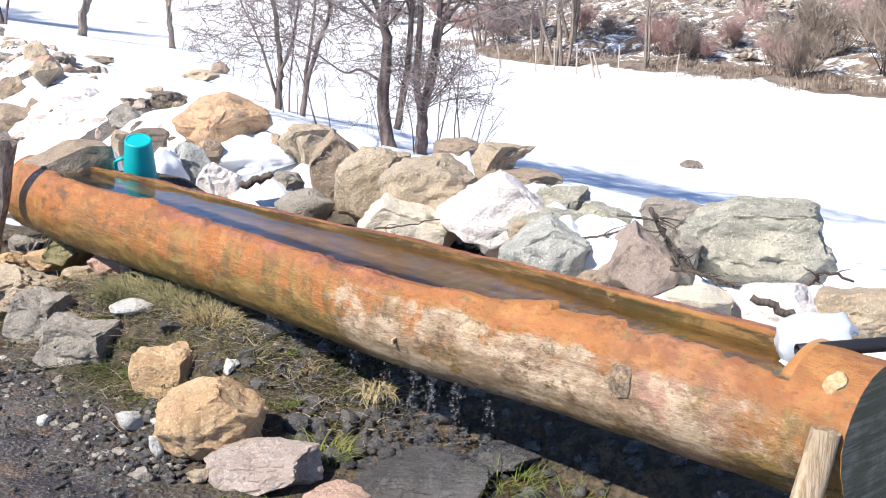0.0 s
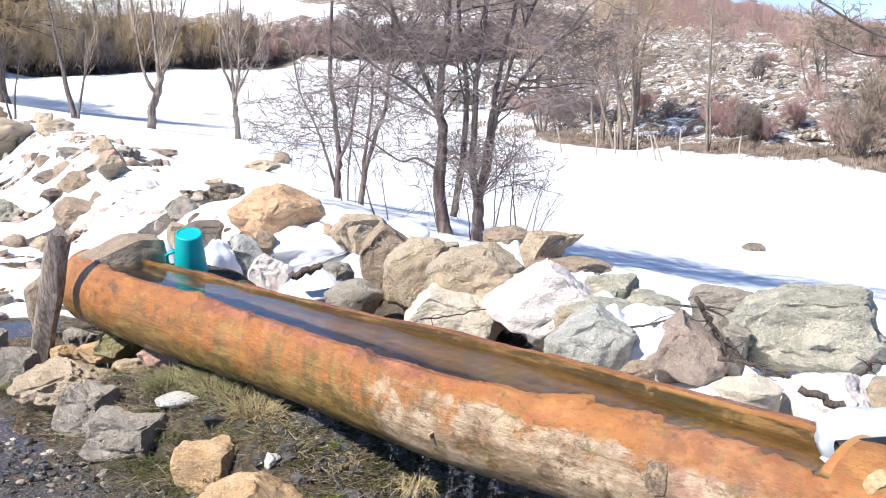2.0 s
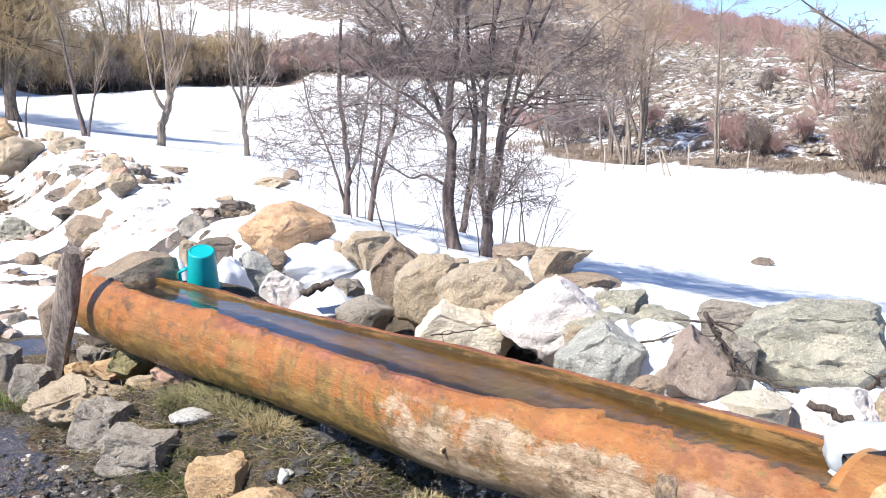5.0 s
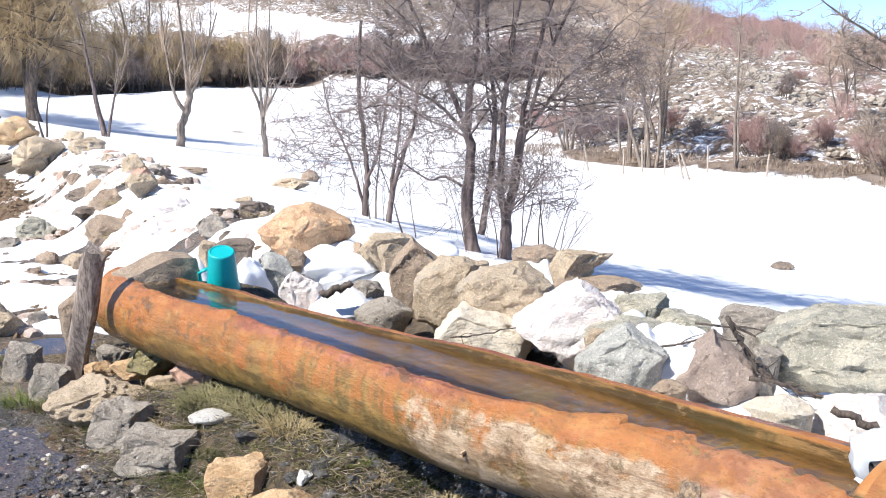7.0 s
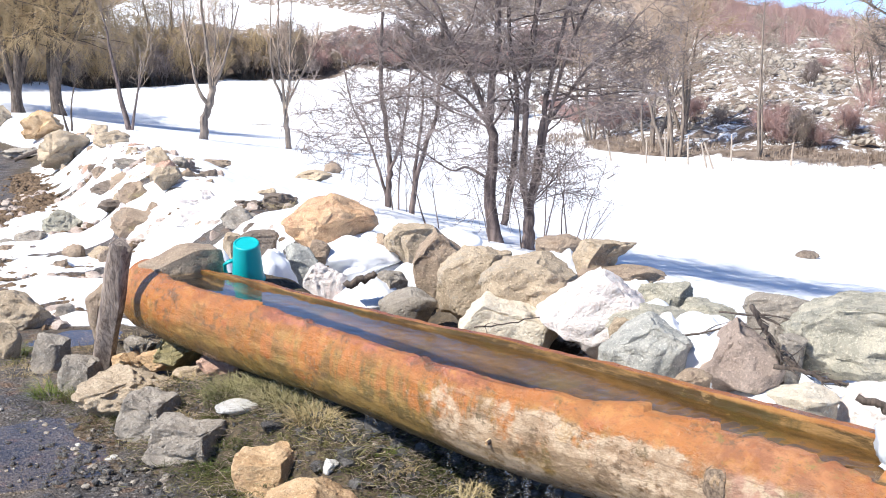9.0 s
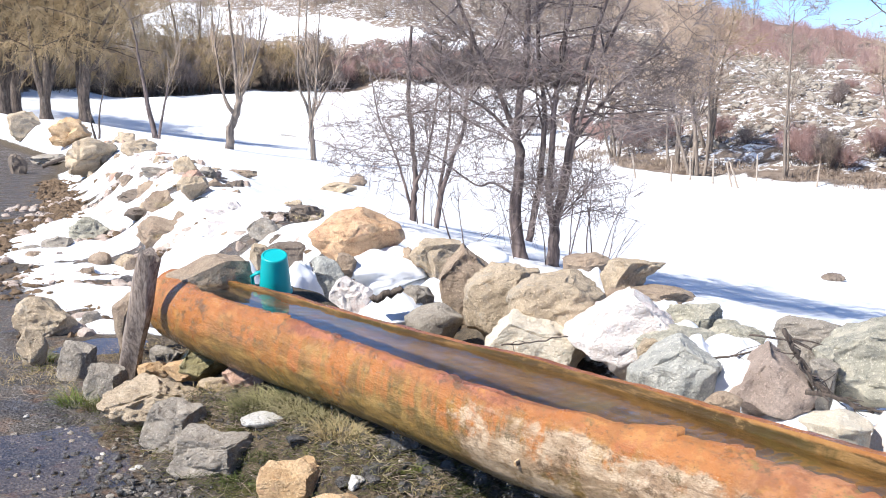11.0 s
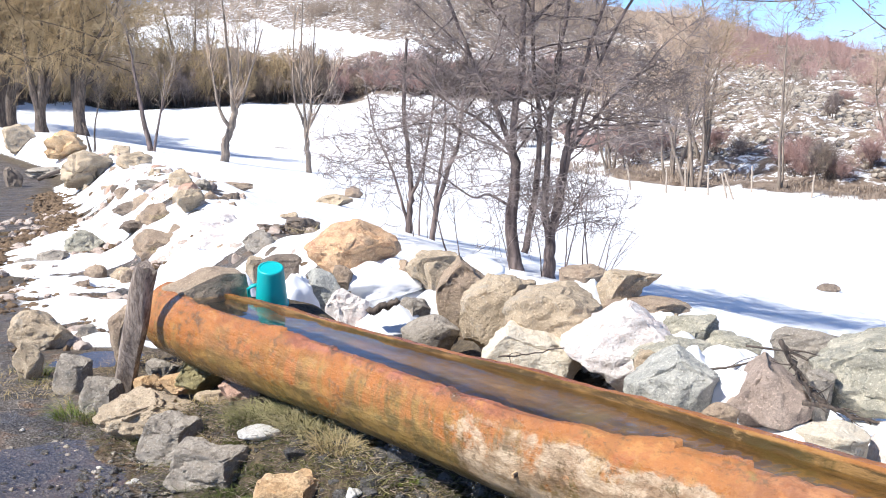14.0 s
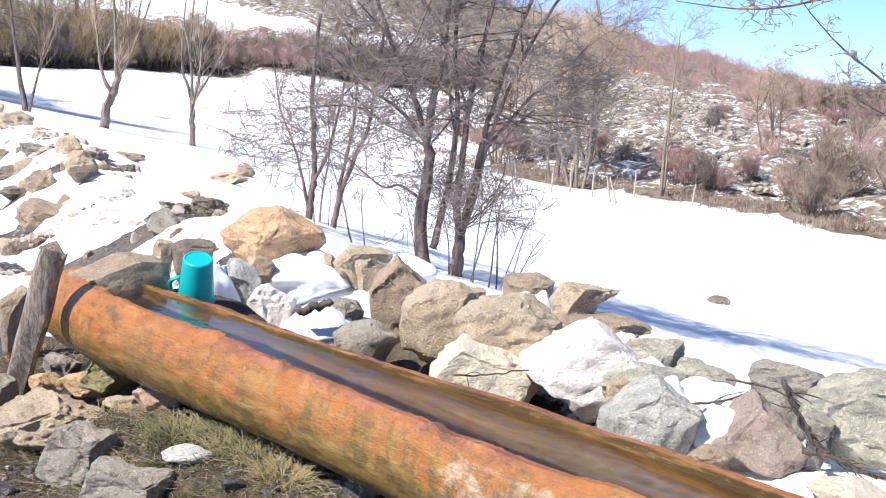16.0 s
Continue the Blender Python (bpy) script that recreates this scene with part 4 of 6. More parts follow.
rock("stone", -3.07, 6.67, -0.13, 0.252, 0.207, 0.309, 25, 77, "grey", "grey wedge-shaped edging stone in wet grass", form=((0.08, -0.2, 1, 0.42), (-0.5, -1, 0.3, 0.5), (-0.9, 0.1, 0.3, 0.65), (0.8, -0.5, 0.1, 0.65)), rugged=1.1)
rock("stone", -2.64, 6.11, -0.11, 0.265, 0.190, 0.286, 24, 78, "grey", "grey upright edging stone beside the stake", form=((0.08, -0.2, 1, 0.42), (-0.5, -1, 0.3, 0.5), (-0.9, 0.1, 0.3, 0.65), (0.8, -0.5, 0.1, 0.65)), rugged=1.1)
rock("boulder", -2.24, 5.75, -0.062, 0.548, 0.449, 0.254, 22, 79, "tan", "rugged pale stone at the foot of the stake", form=((-0.4, -0.2, 0.9, 0.5), (0.5, -0.1, 0.85, 0.6), (0.1, -1, 0.3, 0.6)), rugged=1.6)
rock("stone", -2.42, 6.30, 0.032, 0.205, 0.154, 0.123, 21, 80, "ochre", "ochre sandstone rock with rough weathered faces")
rock("stone", -2.24, 6.25, 0.049, 0.216, 0.183, 0.121, 20, 81, "ochre", "ochre sandstone rock with rough weathered faces")
rock("stone", -2.42, 6.50, 0.045, 0.203, 0.178, 0.152, 21, 82, "grey", "pale grey stone propping the log")
rock("stone", -2.11, 6.35, 0.029, 0.388, 0.312, 0.237, 19, 83, "olive", "olive-stained stone under the log end")
rock("stone", -1.78, 5.95, 0.069, 0.227, 0.186, 0.185, 17, 84, "salmon", "salmon-pink stone under the log")
rock("stone", -1.94, 6.00, 0.050, 0.223, 0.159, 0.106, 18, 85, "tan", "tan weathered rock with worn edges")
rock("stone", -1.94, 5.29, -0.09, 0.336, 0.271, 0.288, 20, 86, "grey", "smooth grey edging stone", form=((0.08, -0.2, 1, 0.42), (-0.5, -1, 0.3, 0.5), (-0.9, 0.1, 0.3, 0.65), (0.8, -0.5, 0.1, 0.65)), rugged=1.1)
rock("boulder", -1.63, 4.96, -0.085, 0.424, 0.308, 0.254, 19, 87, "grey", "grey edging stone with a dark wet corner", form=((0.08, -0.2, 1, 0.42), (-0.5, -1, 0.3, 0.5), (-0.9, 0.1, 0.3, 0.65), (0.8, -0.5, 0.1, 0.65)), rugged=1.1)
rock("stone", -1.44, 5.13, 0.131, 0.206, 0.169, 0.068, 16, 88, "white", "small white stone in trickling water", form=((-0.1, -0.2, 1, 0.55), (0.6, -0.3, 0.7, 0.7)), rugged=0.45)
rock("stone", -1.15, 4.54, -0.10, 0.292, 0.226, 0.268, 14, 89, "ochre", "flat-topped ochre stone in muddy grass", form=((0, -0.2, 1, 0.4), (-0.4, -1, 0.3, 0.6), (0.8, -0.4, 0.1, 0.7)), rugged=1.2)
rock("boulder", -0.84, 3.97, -0.074, 0.424, 0.362, 0.297, 12, 90, "ochre", "large rounded ochre stone at the puddle edge", form=((-0.45, -0.2, 0.87, 0.72), (0.65, -0.2, 0.75, 0.75), (0.1, -1, 0.25, 0.75)), rugged=1.0)
rock("boulder", -0.61, 3.75, -0.105, 0.422, 0.299, 0.165, 9, 91, "rose", "pink and grey stone beside the rounded ochre stone", form=((-0.1, -0.2, 1, 0.5), (-0.3, -1, 0.4, 0.6), (0.8, -0.4, 0.2, 0.7)), rugged=1.0)
rock("stone", -0.31, 3.40, -0.123, 0.375, 0.271, 0.201, 5, 92, "salmon", "pinkish stone at the muddy edge")
rock("pebble", -0.85, 4.45, 0.077, 0.070, 0.059, 0.074, 11, 93, "white", "small whitish stone lying in mud")
rock("pebble", -1.19, 4.13, -0.039, 0.108, 0.087, 0.083, 16, 94, "white", "small whitish stone lying in mud")
rock("pebble", -1.53, 4.15, -0.036, 0.050, 0.040, 0.052, 20, 95, "white", "small whitish stone lying in mud")
rock("boulder", -0.05, 3.83, -0.111, 0.551, 0.478, 0.088, 1, 96, "wet", "dark wet flat stone in the overflow")
rock("stone", 0.26, 3.94, -0.096, 0.288, 0.230, 0.077, -4, 97, "wet", "dark wet stone under the log")
rock("pebble", -0.55, 4.11, -0.040, 0.105, 0.091, 0.080, 8, 98, "wet", "dark wet stone in trickling water")
rock("pebble", -1.19, 4.83, 0.124, 0.109, 0.087, 0.078, 14, 99, "wet", "dark wet stone in trickling water")
rock("stone", -0.71, 4.84, 0.125, 0.133, 0.118, 0.092, 8, 100, "wet", "dark wet stone in trickling water")
rock("pebble", -1.02, 3.66, -0.040, 0.080, 0.067, 0.058, 16, 101, "grey", "grey rock with worn rounded edges")
rock("pebble", -1.02, 3.87, -0.043, 0.057, 0.041, 0.099, 15, 102, "white", "small whitish stone lying in mud")
rock("pebble", -0.83, 3.69, -0.049, 0.091, 0.070, 0.055, 13, 103, "tan", "tan weathered rock with worn edges")

# ---- at the far end of the trough ----


def end_stone():
    """The stone block that plugs the open end of the log."""
    bm = bmesh.new()
    bmesh.ops.create_cube(bm, size=1.0)
    bmesh.ops.subdivide_edges(bm, edges=bm.edges[:], cuts=15, use_grid_fill=True)
    for v in bm.verts:
        p = v.co.copy()
        q = p.normalized() * 0.5 * 1.28
        p = p.lerp(q, 0.30)
        p += p.normalized() * (0.07 * noise.noise(p * 2.1 + Vector((7, 1, 3))) + 0.035 * noise.noise(p * 6) + 0.015 * noise.noise(p * 17))
        top = 0.16 * p.x * (1 if p.z > 0 else 0)
        v.co = Vector((p.x * 0.36, p.y * 0.44, (p.z - 0.25 * top + (0.50 * p.y if p.z > 0 and p.y < 0.1 else 0.05 * (p.z > 0))) * 0.30))
    ob = smooth(part("boulder", bm, ROCK["brown"]), 40)
    ob.matrix_world = AXIS @ pose(0.22, 0.085, 0.572, 0, -3, -6)
    return tagged(ob, "flat-topped brown stone plugging the end of the trough", "rock", "boulders of the bank")


end_stone()


def stake(name, foot, top, width, thick, mat, label, seed, taper=0.85, warp=1.0):
    """A split stake: a bowed half-round billet with torn ends."""
    rng = random.Random(seed)
    a, b = Vector(foot), Vector(top)
    n, sides = 26, 14
    long = (b - a).normalized()
    side = long.cross(Vector((0, 1, 0.2))).normalized()
    out = side.cross(long)
    verts, faces = [], []
    for i in range(n + 1):
        f = i / n
        c = a.lerp(b, f) + side * warp * 0.018 * noise.noise(Vector((f * 2.5, seed, 0))) + out * warp * 0.015 * noise.noise(Vector((f * 2.5, seed, 5)))
        k = 1 + (taper - 1) * f
        for j in range(sides):
            q = 2 * math.pi * j / sides
            r = k * (1 + 0.16 * warp * noise.noise(Vector((math.cos(q) * 1.7, math.sin(q) * 1.7, f * 1.5 + seed))) + 0.05 * noise.noise(Vector((math.cos(q) * 5, math.sin(q) * 5, f * 3 + seed))))
            tear = long * (0.05 * warp * noise.noise(Vector((math.cos(q) * 2, math.sin(q) * 2, seed))) if i == n else 0)
            verts.append(c + side * math.cos(q) * width / 2 * r + out * math.copysign(abs(math.sin(q)) ** 0.6, math.sin(q)) * thick / 2 * r + tear)
    for i in range(n):
        faces += [(i * sides + j, i * sides + (j + 1) % sides, (i + 1) * sides + (j + 1) % sides, (i + 1) * sides + j) for j in range(sides)]
    faces.append(tuple(n * sides + j for j in range(sides)))
    faces.append(tuple(j for j in reversed(range(sides))))
    ob = smooth(part(name, (verts, faces), mat), 50)
    return tagged(ob, label, "stake")


stake("wooden_stake", (-2.66, 6.42, -0.12), (-2.36, 6.12, 0.80), 0.150, 0.10, STAKE_GREY, "weathered grey split stake leaning on the log", 3, 0.85, 2.0)
stake("wooden_stake", (0.79, 2.60, -0.20), (0.984, 2.70, 0.568), 0.084, 0.05, STAKE_PALE, "pale split stake driven in before the log", 8, 0.95, 0.35)


def lathe(profile, sides=40):
    """A surface turned round z from (radius, height) pairs."""
    verts, faces = [], []
    for r, z in profile:
        for k in range(sides):
            q = 2 * math.pi * k / sides
            verts.append((math.cos(q) * r, math.sin(q) * r, z))
    for i in range(len(profile) - 1):
        faces += [(i * sides + k, i * sides + (k + 1) % sides, (i + 1) * sides + (k + 1) % sides, (i + 1) * sides + k) for k in range(sides)]
    faces.append(tuple((len(profile) - 1) * sides + k for k in range(sides)))
    return verts, faces


def bucket():
    m = Matrix.Translation((-1.735, 6.50, 0.555)) @ Euler((radians(23), radians(6), 0)).to_matrix().to_4x4()
    t = thing("bucket", m, "small turquoise plastic pail turned upside down", "bucket")
    wall = [(0.088, 0.012), (0.094, 0.010), (0.0985, 0.0), (0.0985, 0.008), (0.095, 0.018), (0.092, 0.05), (0.0765, 0.238), (0.075, 0.247), (0.071, 0.251), (0.065, 0.251), (0.063, 0.247), (0.0, 0.247)]
    smooth(part("body", lathe(wall), TURQUOISE, t), 50)
    v, f = [], []
    tube(v, f, [Vector((0, 0, 0.0)) + Vector((math.cos(q) * 0.0985, math.sin(q) * 0.0985, 0.004)) for q in [2 * math.pi * k / 40 for k in range(41)]], [0.005] * 41, 8)
    smooth(part("rim", (v, f), TURQUOISE, t))
    v, f = [], []
    tube(v, f, [Vector((-0.075, -0.02, 0.135)), Vector((-0.108, -0.03, 0.125)), Vector((-0.128, -0.034, 0.105)), Vector((-0.126, -0.034, 0.065)), Vector((-0.118, -0.03, 0.03)), Vector((-0.095, -0.022, 0.02))], [0.011, 0.012, 0.012, 0.011, 0.011, 0.011], 10, True)
    smooth(part("handle", (v, f), TURQUOISE, t))
    return t


bucket()

# ---- at the spring end ----


def jug_and_pipe():
    """A cut milky jug that guards the pipe's mouth, and the black hose."""
    t = thing("plastic_jug", pose(1.085, 3.12, 0.675, 0, 0, -8), "cut-open milky white plastic jug around the pipe mouth", "jug")
    bm = bmesh.new()
    bmesh.ops.create_uvsphere(bm, u_segments=40, v_segments=26, radius=1)
    for v in bm.verts:
        p = v.co.copy()
        k = 1 + 0.16 * noise.noise(p * 1.9) + 0.07 * noise.noise(p * 4.5) + 0.025 * noise.noise(p * 11)
        v.co = Vector((math.copysign(abs(p.x) ** 0.75, p.x) * 0.112 * k, math.copysign(abs(p.y) ** 0.8, p.y) * 0.088 * k, math.copysign(abs(p.z) ** 0.8, p.z) * 0.080 * k))
    bmesh.ops.delete(bm, geom=[f for f in bm.faces if f.calc_center_median().x > 0.085 and f.calc_center_median().z < 0.03], context="FACES")
    body = smooth(part("body", bm, MILKY, t))
    mod = body.modifiers.new("wall", "SOLIDIFY")
    mod.thickness = 0.004
    v, f = [], []
    tube(v, f, [Vector((-0.070, -0.03, -0.055)), Vector((-0.085, -0.035, -0.068)), Vector((-0.092, -0.038, -0.075))], [0.026, 0.024, 0.024], 16, True)
    smooth(part("spout", (v, f), MILKY, t), 40)
    h = thing("water_pipe", pose(0, 0, 0), "black plastic water pipe lying on the log end", "pipe")
    v, f = [], []
    pts = [Vector((0.985, 2.985, 0.684)), Vector((1.10, 3.0, 0.690)), Vector((1.25, 3.03, 0.694)), Vector((1.6, 3.15, 0.65)), Vector((1.95, 3.3, 0.55)), Vector((2.6, 3.6, 0.30))]
    tube(v, f, pts, [0.021] * 6, 18)
    ob = smooth(part("hose", (v, f), BLACK_PIPE, h))
    ob.modifiers.new("wall", "SOLIDIFY").thickness = 0.004


jug_and_pipe()


def stick(name, pts, r0, r1, label, seed, twigs=0, mat=DEAD_WOOD):
    rng = random.Random(seed)
    P = [Vector(p) for p in pts]
    t = thing(name, Matrix.Translation(P[0]), label, "branch", "dead branches")
    P = [p - P[0] for p in P]
    v, f, line = [], [], []
    for a, b in zip(P, P[1:]):
        for k in range(5):
            line.append(a.lerp(b, k / 5) + Vector((rng.gauss(0, 1), rng.gauss(0, 1), rng.gauss(0, 1))) * min(r0 * 0.5, 0.007))
    line.append(P[-1])
    rad = [r0 + (r1 - r0) * i / (len(line) - 1) for i in range(len(line))]
    tube(v, f, line, rad, 8, True)
    smooth(part("stem", (v, f), mat, t))
    for _ in range(twigs):
        i = rng.randrange(1, len(line) - 1)
        way = (line[i + 1] - line[i]).normalized() + Vector((rng.gauss(0, 1), rng.gauss(0, 1), rng.gauss(0, 1))) * 0.5
        q, s = wander(line[i], way, rng.uniform(0.06, 0.17), rad[i] * 0.5, 0.0015, 5, rng, 0.3)
        v, f = [], []
        tube(v, f, q, s, 5)
        smooth(part("twig", (v, f), mat, t))
    return t


stick("dead_branch", [(0.98, 5.22, 0.65), (1.03, 5.22, 0.56), (1.09, 5.23, 0.47), (1.13, 5.24, 0.42), (1.20, 5.24, 0.36)], 0.013, 0.008, "dark dead branch wedged between boulders", 21, 12)
stick("dead_branch", [(0.70, 5.75, 0.38), (0.85, 5.78, 0.40), (1.03, 5.80, 0.45)], 0.007, 0.004, "thin dark twig lying on snow among stones", 22, 3)
stick("dead_branch", [(1.05, 5.22, 0.50), (1.12, 5.19, 0.41), (1.22, 5.14, 0.36), (1.36, 5.08, 0.31)], 0.010, 0.005, "dark dead branch wedged between boulders", 23, 12)
stick("dead_branch", [(1.08, 5.16, 0.37), (1.20, 5.12, 0.37), (1.32, 5.10, 0.33), (1.46, 5.06, 0.31)], 0.012, 0.006, "dark dead branch under the big boulder", 30, 10)
stick("dead_branch", [(1.66, 5.0, 0.34), (1.72, 4.95, 0.43), (1.86, 4.95, 0.38)], 0.012, 0.005, "dark dead branch beside the big boulder", 24, 4)
stick("dead_branch", [(1.27, 4.42, 0.44), (1.36, 4.38, 0.41), (1.46, 4.33, 0.35)], 0.015, 0.018, "grey broken stick resting on a pinkish stone", 25, 0)
stick("dead_branch", [(-0.36, 6.06, 0.36), (-0.2, 6.02, 0.385), (0.0, 6.0, 0.43)], 0.005, 0.003, "thin dry twig across the cream stone", 26, 2)
stick("dead_branch", [(0.95, 6.0, 0.46), (1.15, 5.95, 0.45), (1.3, 5.9, 0.39)], 0.006, 0.003, "thin dry twig on the snow", 27, 2)
stick("dead_branch", [(-1.30, 7.28, 0.37), (-1.2, 7.3, 0.40), (-1.10, 7.33, 0.45)], 0.028, 0.022, "short brown broken branch on the snow", 28, 0)
stick("dead_branch", [(-12.6, 25.8, 0.05), (-11.9, 26.2, 0.35), (-11.3, 26.4, 0.5), (-10.9, 26.6, 0.62)], 0.05, 0.02, "dead branch lying over stones on the bank", 29, 8)

# ---- trees ----
CROWN = [(13, 1.35, 0.70, 0.10, 0.24), (6, 0.75, 0.68, 0.04, 0.30), (5, 0.42, 0.68, 0.02, 0.34), (4, 0.22, 0.66, 0.0, 0.3)]
limbed(pose(-0.69, 15.6, -0.62), [
    ("trunk", 0.105, 0.020, 0.30, ((0, -0.1), (-0.10, 0.8), (-0.05, 1.5), (-0.10, 1.9), (0.03, 3.1), (0.05, 4.9), (-0.15, 6.8))),
    ("trunk", 0.100, 0.070, 0.95, ((0.42, -0.1), (0.43, 0.3), (0.42, 0.62))),
    ("limb", 0.056, 0.016, 0.34, ((0.08, 0.35), (0.19, 1.0), (0.26, 1.75), (0.28, 2.1), (0.16, 3.2), (0.20, 4.6), (0.35, 6.3))),
    ("limb", 0.060, 0.018, 0.32, ((0.42, 0.58), (0.35, 1.0), (0.39, 1.75), (0.42, 2.3), (0.55, 3.2), (0.80, 4.8), (0.9, 6.9))),
    ("limb", 0.056, 0.016, 0.32, ((0.43, 0.58), (0.51, 1.0), (0.62, 1.75), (0.70, 2.2), (0.95, 3.2), (1.4, 4.6), (1.7, 6.2))),
    ("limb", 0.038, 0.014, 0.32, ((0.46, 0.60), (0.58, 1.1), (0.72, 1.9), (1.13, 3.1), (1.8, 4.3), (2.3, 5.4))),
    ("limb", 0.042, 0.014, 0.20, ((-0.07, 1.65), (-0.35, 2.4), (-0.75, 3.2), (-1.2, 4.4), (-1.5, 5.8))),
    ("limb", 0.030, 0.012, 0.25, ((0.60, 1.6), (0.95, 2.1), (1.35, 2.6), (1.8, 2.9))),
    ("limb", 0.030, 0.012, 0.25, ((-0.08, 1.7), (-0.5, 2.15), (-0.95, 2.4), (-1.45, 2.8))),
    ("limb", 0.034, 0.012, 0.15, ((0.10, 3.4), (0.7, 4.0), (1.6, 4.4), (2.5, 4.6))),
    ("limb", 0.034, 0.012, 0.15, ((0.02, 3.2), (-0.6, 3.9), (-1.4, 4.6), (-2.1, 5.0))),
    ("limb", 0.022, 0.006, 0.55, ((-0.07, 0.95), (-0.40, 1.15), (-0.62, 1.11), (-0.85, 1.25), (-1.3, 1.55), (-2.0, 1.58)))],
    CROWN, 41, BARK_GREY, TWIG_GREY, "bare many-stemmed grey tree standing in snow", fine=0.0036)
THIN = [(8, 0.52, 0.44, 0.26, 0.2), (6, 0.32, 0.56, 0.10, 0.28), (5, 0.18, 0.60, 0.0, 0.28)]
limbed(pose(-2.57, 17.8, -0.50), [
    ("trunk", 0.066, 0.024, 0.45, ((0, -0.1), (0.03, 0.5), (0.06, 0.85), (0.02, 1.5), (-0.05, 2.4), (0.0, 3.3))),
    ("limb", 0.028, 0.008, 0.20, ((0.0, 0.45), (-0.12, 0.9), (-0.28, 1.4), (-0.5, 1.9), (-0.62, 2.6))),
    ("limb", 0.030, 0.009, 0.25, ((0.05, 0.8), (0.22, 1.15), (0.34, 1.7), (0.45, 2.4), (0.5, 3.1))),
    ("limb", 0.018, 0.006, 0.25, ((0.19, -0.1), (0.20, 0.6), (0.27, 1.3), (0.20, 1.9)))],
    THIN, 42, BARK_GREY, TWIG_GREY, "slender bare grey tree in snow", fine=0.0040)
limbed(pose(-2.19, 17.7, -0.66), [
    ("trunk", 0.056, 0.022, 0.40, ((0, -0.1), (0.07, 0.55), (0.13, 0.85), (0.30, 1.4), (0.50, 2.0), (0.62, 3.3))),
    ("limb", 0.038, 0.012, 0.30, ((0.08, 0.60), (0.10, 1.0), (0.20, 1.6), (0.26, 2.2), (0.22, 3.0)))],
    THIN, 43, BARK_GREY, TWIG_GREY, "slender forked bare tree in snow", fine=0.0040)
SHOOTS = [(5, 0.42, 0.45, 0.25, 0.2), (3, 0.18, 0.5, 0.1, 0.25)]
tree("sapling", pose(0.25, 15.4, -0.72), [(0, 0, 0.1, 0, 1.7, 0.014), (0.1, 0.1, 0.35, 0, 1.2, 0.011), (-0.35, 0, 0.0, 0.1, 1.8, 0.014), (-0.6, 0.1, -0.05, 0, 1.5, 0.012), (0.15, 0, 0.5, 0.2, 1.1, 0.010)], SHOOTS, 44, BARK_GREY, TWIG_GREY, "thin bare shoots rising from snow", "shrub")
tree("sapling", pose(0.15, 15.3, -0.72), [(0, 0, 0.05, 0, 2.0, 0.013), (0.12, 0, 0.25, 0.1, 1.6, 0.010), (-0.2, 0, -0.1, 0, 2.0, 0.012), (-0.9, 0, -0.15, 0, 1.7, 0.010)], [(5, 0.45, 0.5, 0.25, 0.2), (3, 0.2, 0.55, 0.15, 0.22)], 144, BARK_GREY, TWIG_GREY, "thin dark shoots about the tree foot", "shrub")
tree("sapling", pose(-2.4, 17.5, -0.45), [(0, 0, 0.02, 0, 1.5, 0.012), (0.15, 0.1, 0.2, 0, 0.9, 0.009)], SHOOTS, 45, BARK_GREY, TWIG_GREY, "thin bare shoots rising from snow", "shrub")
tree("sapling", pose(-1.55, 15.5, -0.5), [(0, 0, -0.5, 0, 1.6, 0.016), (0.1, 0, -0.25, 0.1, 1.2, 0.012)], SHOOTS, 46, BARK_GREY, TWIG_GREY, "thin bare shoots rising from snow", "shrub")
MIDDLE = [(5, 1.9, 0.34, 0.5, 0.10), (4, 1.0, 0.45, 0.25, 0.16), (4, 0.5, 0.5, 0.12, 0.2)]
limbed(pose(-11.9, 51.0, float(height(-11.9, 51.0)) - 0.05), [
    ("trunk", 0.15, 0.105, 0.6, ((0, -0.2), (-0.06, 0.9), (-0.10, 1.9))),
    ("limb", 0.085, 0.025, 0.35, ((-0.10, 1.85), (-0.35, 2.6), (-0.65, 3.4), (-0.72, 5.0), (-0.6, 7.5))),
    ("limb", 0.085, 0.025, 0.35, ((-0.10, 1.85), (-0.18, 3.0), (-0.28, 4.6), (-0.1, 7.8))),
    ("limb", 0.075, 0.022, 0.35, ((-0.08, 1.9), (0.12, 2.8), (0.22, 4.4), (0.45, 7.0))),
    ("limb", 0.060, 0.018, 0.25, ((-0.06, 2.0), (0.35, 2.7), (0.85, 3.6), (1.4, 4.6)))],
    MIDDLE, 47, BARK_PALE, TWIG_PALE, "pale bare tree with upright limbs in the snow field", fine=0.010)
limbed(pose(-15.35, 49.2, float(height(-15.35, 49.2)) - 0.05), [
    ("trunk", 0.22, 0.14, 0.8, ((0, -0.2), (0.10, 0.8), (0.38, 1.6), (0.55, 2.3))),
    ("limb", 0.11, 0.03, 0.30, ((0.36, 1.5), (0.0, 2.0), (-0.25, 2.7), (-0.5, 4.2), (-0.75, 6.2))),
    ("limb", 0.13, 0.03, 0.35, ((0.55, 2.25), (0.45, 3.2), (0.40, 4.8), (0.25, 7.5))),
    ("limb", 0.09, 0.025, 0.35, ((0.55, 2.2), (0.95, 3.0), (1.4, 4.2), (1.9, 5.8))),
    ("limb", 0.06, 0.02, 0.30, ((0.50, 2.6), (0.75, 3.8), (0.8, 5.5)))],
    MIDDLE, 48, BARK_PALE, TWIG_PALE, "leaning bare tree in the snow field", fine=0.010)
